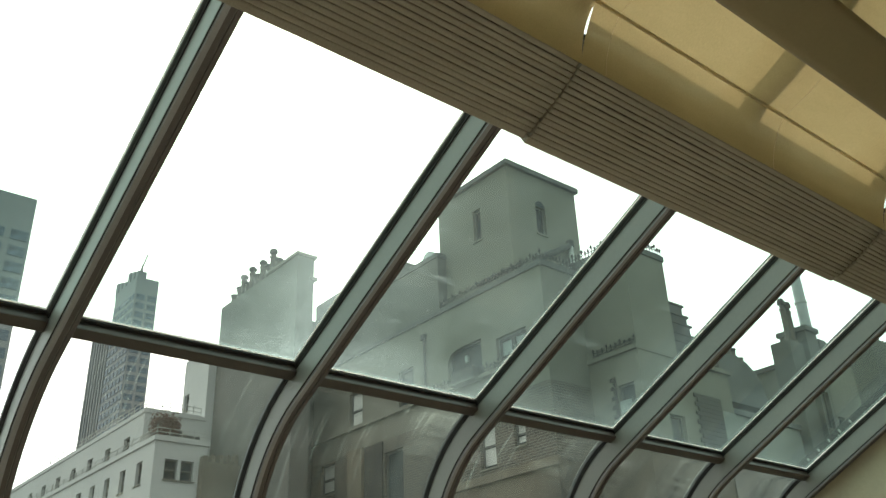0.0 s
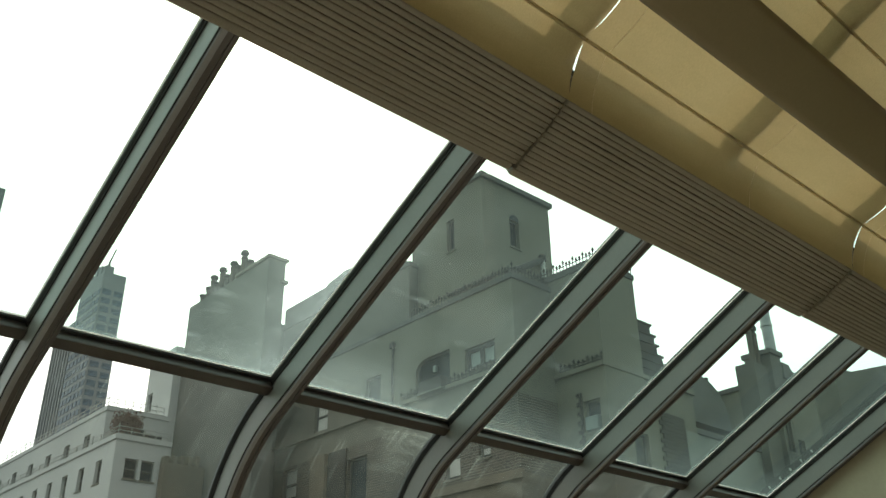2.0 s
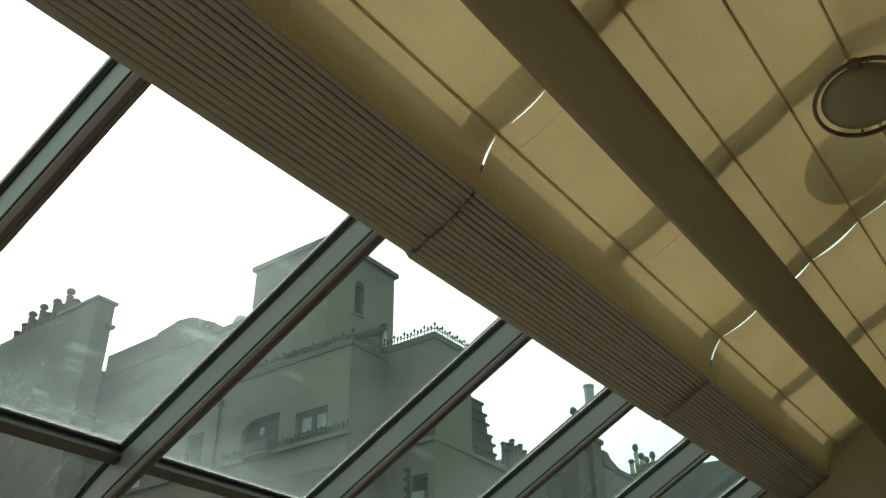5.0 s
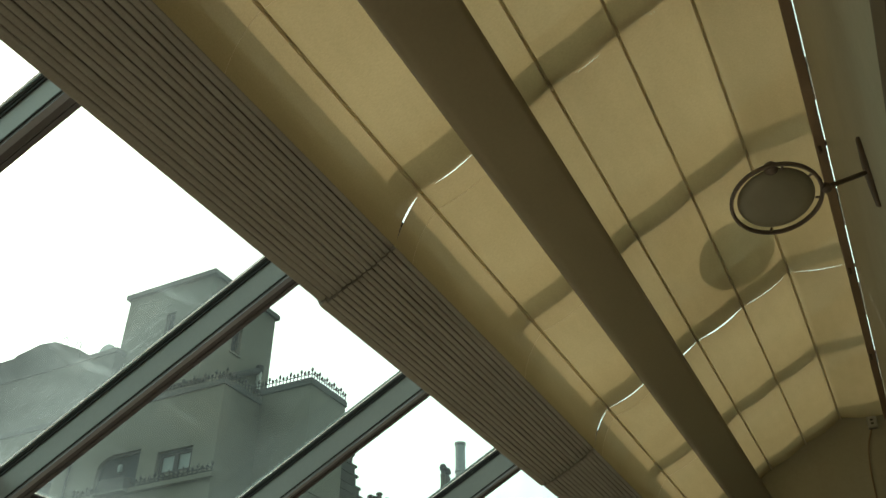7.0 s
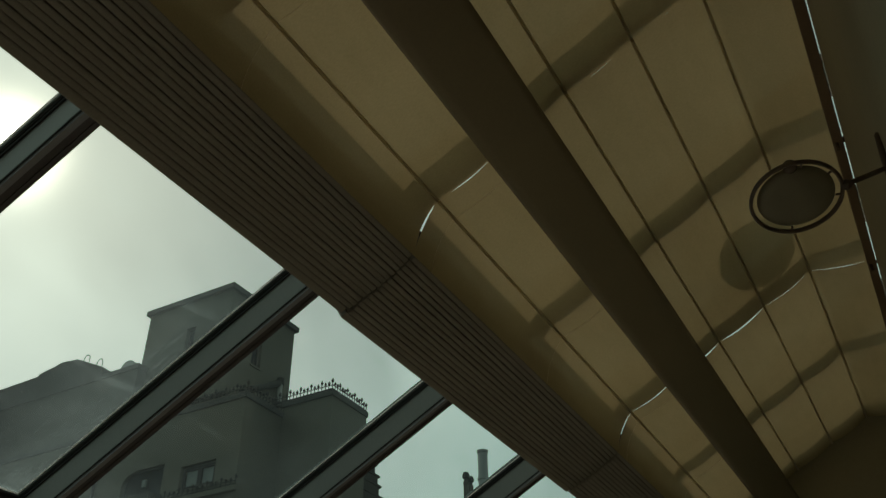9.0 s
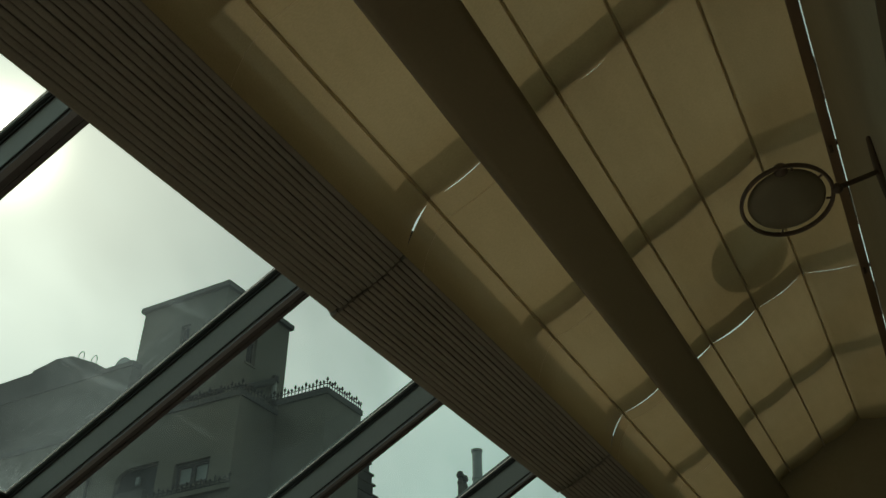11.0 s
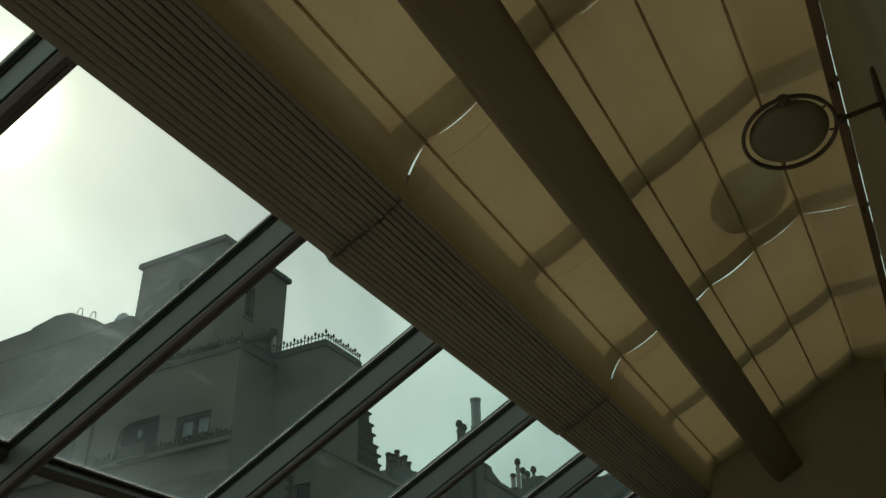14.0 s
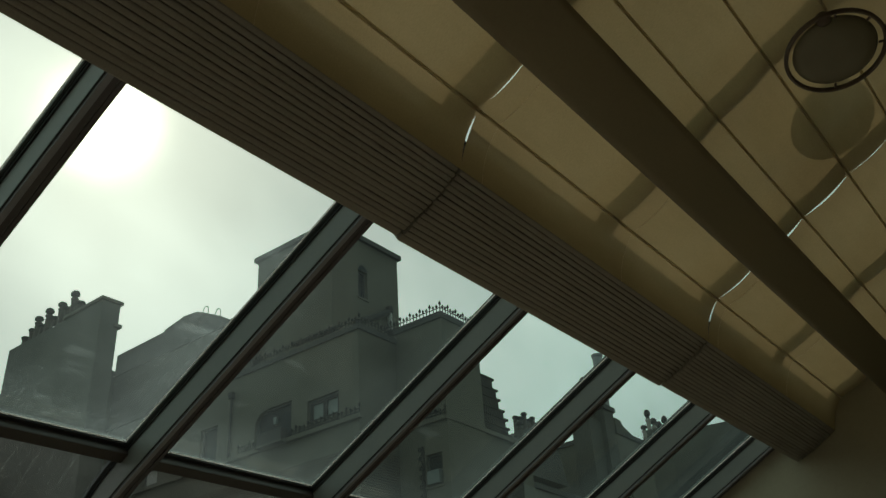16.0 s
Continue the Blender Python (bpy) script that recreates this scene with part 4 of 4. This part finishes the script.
    rod(bm, (24.60, 20.80, 17.20), (24.60, 20.80, 17.45), 0.15, n=10)
    part("vent_cap", bm, SOOT, a)
    bm = bmesh.new()
    rod(bm, (24.60, 20.80, 16.22), (24.60, 20.80, 16.42), 0.14, n=10)
    part("vent_collar", bm, SOOT, a)
    # corner wing with cresting
    block(a, 23.0, 25.2, 17.05, 19.2, -38.0, 15.18, RENDERED, [(17.36, 18.06, 9.3, 10.38, "cooler")], [(24.25, 25.05, 8.2, 9.4, "dark")], ROOFING, 0.05)
    railing(a, (23.03, 17.08, 15.40), (23.03, 20.2, 15.40), 0.37, 0.15)
    railing(a, (23.03, 17.08, 15.40), (25.2, 17.08, 15.40), 0.37, 0.15)
    part("belt_course", boxed((22.9, 17.02, 11.42), (28.3, 17.148, 11.58), 0.02), RENDERED, a)
    part("belt_course", boxed((22.9, 17.15, 11.42), (22.998, 19.2, 11.58), 0.02), RENDERED, a)
    railing(a, (22.95, 17.08, 11.59), (22.95, 18.9, 11.59), 0.28, 0.2)
    part("low_wall", boxed((25.21, 17.15, -38), (28.25, 17.55, 11.42), 0.02), RENDERED, a)
    part("render_panel", boxed((27.46, 17.11, -20), (28.25, 17.149, 10.0), 0.008), LIGHTRENDER, a)

    for k in range(14):
        z = 8.2 + 0.158 * k
        part("quoin", boxed((26.05 - 0.16 * (k % 2), 17.10, z), (27.44, 17.149, z + 0.15), 0.006), DARKBRICK, a)
        part("quoin", boxed((22.955, 18.09, z + 0.3), (22.998, 18.22 + 0.12 * (k % 2), z + 0.45), 0.006), DARKBRICK, a)
    # recessed balcony beside the double window: arched corner and a dark parapet box
    arch = [(24.46, 13.09)] + [(23.85 + 0.6 * math.cos(radians(q)), 12.55 + 0.5 * math.sin(radians(q))) for q in range(0, 91, 15)] + [(23.85, 13.09)]
    part("spandrel", extrude_x(bmesh.new(), arch, 21.002, 21.15), RENDERED, a)
    part("balcony_parapet", boxed((20.62, 22.62, 11.58), (20.995, 23.85, 12.02), 0.02), SOOT, a)
    part("balcony_slab", boxed((20.58, 22.55, 11.50), (20.83, 23.92, 11.579), 0.01), RENDER2, a)
    part("wall_lantern", boxed((21.05, 23.35, 12.42), (21.17, 23.52, 12.70), 0.03), BLIND, a)
    dp = bmesh.new()
    rod(dp, (20.93, 25.78, 11.7), (20.93, 25.78, 14.0), 0.05, n=8)
    part("downpipe", dp, SOOT, a)
    part("rain_hopper", boxed((20.82, 25.66, 14.0), (20.99, 25.9, 14.25), 0.02), SOOT, a)
    part("roof_vent", boxed((21.1, 25.08, 15.03), (21.3, 25.42, 15.55), 0.02), SOOT, a)

    # stepped stack at the side
    s = empty("brick_stack", "dark stepped brick chimney stack", "chimney")
    z = 8.0
    rnd = random.Random(8)
    for x1, z1 in ((28.1, 10.2), (28.0, 10.9), (27.92, 11.25), (27.75, 11.6), (27.7, 11.95), (27.55, 12.25), (27.4, 12.6), (27.32, 12.9), (27.05, 13.3), (26.95, 13.65), (26.75, 14.05)):
        part("course", boxed((25.22, 17.6, z), (x1, 19.0, z1 - 0.09), 0.02), DARKBRICK, s)
        part("ledge", boxed((25.22, 17.58, z1 - 0.09), (x1 + rnd.uniform(0.06, 0.2), 19.1, z1), 0.015), DARKBRICK, s)
        z = z1

    # lower houses to the side
    for x0, x1, y0, y1, top, mat, lab in ((25.21, 34.0, 17.6, 30.0, 10.2, LIGHTRENDER, "low pale rendered town house with a flat roof"),
                                        (34.5, 35.38, 17.0, 18.2, 14.55, RENDER2, "narrow weathered rendered house rising over its neighbours"),
                                        (35.41, 50.0, 17.0, 28.0, 13.6, RENDERED, "grey-beige rendered town house with chimney pots")):
        h = empty("town_house", lab, "building", "town houses behind")
        block(h, x0, x1, y0, y1, -38.0, top, mat, [], [(x0 + 0.15, x0 + 0.7, top - 4.2, top - 2.6, "dark")] + ([(x1 - 2.4, x1 - 1.4, top - 4.2, top - 2.6, "dark")] if x1 - x0 > 4 else []), ROOFING, 0.1)
    m = empty("mansard_roof", "dark humped mansard roof carrying chimney pots", "roof")
    bm = bmesh.new()
    hump = [(28.3, 10.72), (28.35, 12.0), (28.7, 12.42), (29.3, 12.66), (29.9, 12.68), (30.5, 12.5), (31.0, 12.2), (31.35, 11.7), (31.6, 10.72)]
    va = [bm.verts.new((x, 17.62, z)) for x, z in hump]
    vb = [bm.verts.new((x, 20.0, z)) for x, z in hump]
    for k in range(len(hump)):
        bm.faces.new((va[k], va[(k + 1) % len(hump)], vb[(k + 1) % len(hump)], vb[k]))
    bm.faces.new(va)
    bm.faces.new(vb)
    part("roof_slope", bm, ROOFING, m)
    for x, z, h in ((28.60, 12.2, 0.75), (28.95, 12.4, 0.62), (29.25, 12.55, 0.7), (29.55, 12.6, 0.48), (29.85, 12.6, 0.62), (30.15, 12.55, 0.5), (30.60, 12.35, 0.42)):
        chimney_pot(x, 17.9, z, h, 0.105)
    chimney_pot(28.0, 17.35, 11.42, 1.0, 0.11)
    for x, top in ((39.35, 15.0), (40.0, 15.95), (40.62, 15.66), (41.2, 15.62), (42.0, 16.1)):
        chimney_pot(x, 17.4, 13.82, (top - 13.82) / 1.16, 0.125, True, PALECLAY)
    chimney_pot(41.75, 17.75, 13.82, 1.1, 0.12, True, PALECLAY)
    st = empty("pot_plinth", "weathered rendered plinth of the chimney pots", "chimney")
    part("plinth", boxed((39.0, 17.05, 13.81), (42.5, 17.95, 14.2), 0.03), RENDER2, st)
    st = empty("house_step", "stepped weathered gable end beside the narrow house", "wall")
    bm = bmesh.new()
    prof = [(35.52, 13.81), (35.52, 14.38), (36.05, 14.36), (36.2, 14.15), (37.15, 13.84), (37.25, 13.81)]
    va = [bm.verts.new((x, 17.0, z)) for x, z in prof]
    vb = [bm.verts.new((x, 17.6, z)) for x, z in prof]
    for k in range(len(prof)):
        bm.faces.new((va[k], va[(k + 1) % len(prof)], vb[(k + 1) % len(prof)], vb[k]))
    bm.faces.new(va)
    bm.faces.new(vb)
    part("gable", bm, RENDER2, st)
    sp = empty("pot_stack", "weathered rendered chimney stack under twin pots", "chimney")
    part("stack", boxed((33.4, 17.2, -38), (34.49, 18.1, 14.0), 0.03), RENDER2, sp)
    for x, top in ((33.95, 16.05), (34.38, 16.0)):
        chimney_pot(x, 17.5, 14.0, (top - 14.0) / 1.16, 0.13)
    p = empty("flue_pipe", "tall round zinc flue pipe on a roof", "flue")
    bm = bmesh.new()
    lathe(bm, [(0.23, 14.76), (0.23, 17.2), (0.27, 17.22), (0.27, 17.32), (0.21, 17.34)], 18, Matrix.Translation((35.0, 17.15, 0)))
    part("pipe", bm, ZINC, p)
    bm = bmesh.new()
    lathe(bm, [(0.235, 15.9), (0.27, 15.92), (0.27, 16.0), (0.235, 16.02)], 18, Matrix.Translation((35.0, 17.15, 0)))
    part("collar", bm, ZINC, p)

    # neighbour's rising parapet close by
    n = empty("neighbour_parapet", "dark neighbouring parapet wall rising along the roof", "wall")
    bm = bmesh.new()
    prof = [(12.4, -38), (30, -38), (30, 9.6), (18.5, 7.75), (16.3, 6.75), (13.0, 5.75), (12.4, 5.7)]
    va = [bm.verts.new((x, 5.0, z)) for x, z in prof]
    vb = [bm.verts.new((x, 5.35, z)) for x, z in prof]
    for k in range(len(prof)):
        bm.faces.new((va[k], va[(k + 1) % len(prof)], vb[(k + 1) % len(prof)], vb[k]))
    bm.faces.new(va)
    bm.faces.new(vb)
    part("wall", bm, RENDER2, n)

    # chimney slab with its row of pots
    c = empty("chimney_slab", "wide dark chimney slab with a flat coping", "chimney")
    part("slab", boxed((18.6, 32.0, -38), (19.5, 39.7, 19.7), 0.03), SOOTED, c)
    part("coping", boxed((18.5, 31.9, 19.7), (19.6, 35.0, 19.85), 0.03), STONE, c)
    part("ledge", boxed((19.25, 31.86, 18.58), (19.62, 32.3, 18.74), 0.02), STONE, c)
    for y, h in ((39.2, 0.6), (38.6, 0.8), (38.2, 1.25), (37.75, 0.75), (37.3, 1.35), (36.7, 0.8), (36.2, 1.3), (35.6, 0.9), (35.2, 1.5), (34.6, 0.85)):
        chimney_pot(19.05, y, 19.7, h, 0.17)
    d = empty("set_back_house", "weathered rendered house with a stepped outline", "building")
    block(d, 19.55, 32.0, 34.3, 42.6, -38.0, 17.5, RENDER2, [], [], ROOFING)
    block(d, 18.2, 19.5, 39.72, 42.6, -38.0, 17.3, PALE, [(41.8, 42.35, 14.7, 15.6, "rail")], [], PALE)

    # white corner house with a planted terrace
    w = empty("white_house", "white painted corner house with a planted roof terrace", "building")
    X, Y, Z = 14.5, 36.2, 11.45
    hx = [(Y + 1.2 + 1.9 * k, Y + 1.85 + 1.9 * k, z, z + 1.0, "rail") for k in range(9) for z in (9.82, 8.1, 6.4)]
    hy = [(x, x + 0.58, z, z + 0.85, "rail") for x in (15.0, 15.73) for z in (9.87, 8.15, 6.4)]
    block(w, X, 16.9, Y, Y + 24, -38.0, Z, PALE, hx, hy, PALE, 0.08)
    block(w, X + 0.2, 17.6, Y + 2.1, Y + 24, Z + 0.2, Z + 1.75, PALE, [(Y + 3.6 + 2.4 * k, Y + 4.3 + 2.4 * k, Z + 0.4, Z + 1.0, "rail") for k in range(7)], [(X + 1.5, X + 2.1, Z + 0.4, Z + 1.2, "dark")], PALE, 0.05)
    part("planter", boxed((X + 0.5, Y + 0.25, Z + 0.22), (16.6, Y + 0.6, Z + 0.5), 0.02), SOOT, w)
    railing(w, (X + 0.05, Y + 0.05, Z + 0.2), (X + 0.05, Y + 23, Z + 0.2), 0.55, 0.9, False, PALERAIL)
    railing(w, (X + 0.05, Y + 0.05, Z + 0.2), (16.8, Y + 0.05, Z + 0.2), 0.55, 0.5, False, PALERAIL)
    railing(w, (X + 0.25, Y + 2.2, Z + 1.95), (X + 0.25, Y + 22, Z + 1.95), 0.6, 0.7, False, PALERAIL)
    railing(w, (X + 0.25, Y + 2.2, Z + 1.95), (17.4, Y + 2.2, Z + 1.95), 0.6, 0.35, False, PALERAIL)
    cw = empty("crenellated_wall", "beige rendered wall with small stepped merlons", "wall")
    part("wall", boxed((16.5, 35.7, -38), (18.4, 36.1, 10.7), 0.02), BEIGE, cw)
    for k in range(5):
        part("merlon", boxed((16.52 + 0.36 * k, 35.7, 10.7), (16.70 + 0.36 * k, 36.1, 10.95 + 0.05 * k), 0.01), BEIGE, cw)
    sh = empty("terrace_shrub", "red-brown shrub at the corner of the roof terrace", "shrub")
    rnd = random.Random(5)
    bm = bmesh.new()
    for k in range(7):
        a0 = rnd.uniform(0, 6.28)
        rod(bm, (X + 0.6, Y + 0.6, Z + 0.2), (X + 0.6 + 0.4 * math.cos(a0), Y + 0.6 + 0.4 * math.sin(a0), Z + 0.7 + rnd.uniform(0, 0.4)), 0.04, 0.012, n=5)
    part("trunk", bm, DARKWOOD, sh)
    v, f = [], []
    for k in range(2600):
        a0, rr, zz = rnd.uniform(0, 6.28), 0.46 * math.sqrt(rnd.random()) * (1 + 0.25 * math.sin(5 * k)), rnd.gauss(0.80, 0.23)
        q = Vector((X + 0.6 + rr * math.cos(a0) * 1.2, Y + 0.6 + rr * math.sin(a0) * 1.2, Z + max(0.3, zz)))
        t1, t2 = Vector((rnd.gauss(0, 1), rnd.gauss(0, 1), rnd.gauss(0, 1))).normalized(), Vector((rnd.gauss(0, 1), rnd.gauss(0, 1), rnd.gauss(0, 1))).normalized()
        m = len(v)
        v += [q - t1 * 0.07, q + t2 * 0.04, q + t1 * 0.07, q - t2 * 0.04]
        f.append((m, m + 1, m + 2, m + 3))
    raw("crown", v, f, RUST, sh)

    # towers far away
    def tower(az_l, az_c, az_r, r, top, lab, step):
        """A tower whose near corner stands at az_c, with faces towards -x (out to az_l) and -y (out to az_r)."""
        t = empty("high_rise", lab, "tower", "far towers")
        x0, y0 = r * math.cos(radians(az_c)), r * math.sin(radians(az_c))
        y1, x1 = x0 * math.tan(radians(az_l)), y0 / math.tan(radians(az_r))
        part("wall", boxed((x0, y0, -38), (x1, y1, top), 0.2), TOWERWALL, t)
        for u0, u1, along_y in ((y0, y1, True), (x0, x1, False)):
            n = max(2, int((u1 - u0) / step))
            bay = (u1 - u0) / n
            h = (0.15, bay * 0.36, step * 0.3) if along_y else (bay * 0.36, 0.15, step * 0.3)
            me = None
            z = 22.0
            while z < top - 6:
                for k in range(n):
                    if me is None:
                        ob = part("window", boxed([-q for q in h], h), TOWERGLASS, t)
                        me = ob.data
                    else:
                        ob = new("window", me)
                        ob.parent = t
                    c = u0 + bay * (k + 0.5)
                    ob.location = (x0 - 0.05, c, z) if along_y else (c, y0 - 0.05, z)
                z += step
        return t, x0, y0, y1

    t, x0, y0, y1 = tower(72.07, 70.9, 69.45, 330.0, 149.0, "hazy concrete tower under construction with bare top floors", 3.6)
    part("wing", boxed((x0 + 0.5, y1 + 0.01, -38), (x0 + 5, y1 + 22.0, 136.0), 0.2), TOWERWALL, t)
    for k in range(7):
        part("wing_pier", boxed((x0 - 0.3, y1 + 0.6 + 3.1 * k, -38), (x0 + 0.49, y1 + 2.0 + 3.1 * k, 135.0), 0.1), TOWERWALL, t)
    for k in range(6):
        part("bare_floor", boxed((x0 + 0.6, y0 + 1 + 4.2 * k, 149.01), (x0 + 4, y0 + 3.4 + 4.2 * k, 152.0 + 1.2 * (k % 3))), TOWERWALL, t)
    bm = bmesh.new()
    rod(bm, (x0 + 3, y0 + 4, 149), (x0 + 3, y0 + 4, 155.5), 0.35, n=6)
    rod(bm, (x0 + 3, y0 + 7, 152.6), (x0 + 3, y0 - 0.5, 159.0), 0.3, n=6)
    rod(bm, (x0 + 3, y0 + 6.2, 153.4), (x0 + 3, y0 + 4, 156.2), 0.16, n=6)
    part("crane", bm, SASH, t)
    tower(86.5, 80.5, 77.7, 170.0, 92.0, "hazy blue-grey glass tower", 3.4)
    tower(79.5, 77.4, 76.1, 120.0, 28.4, "distant grey stone block", 3.0)


city()
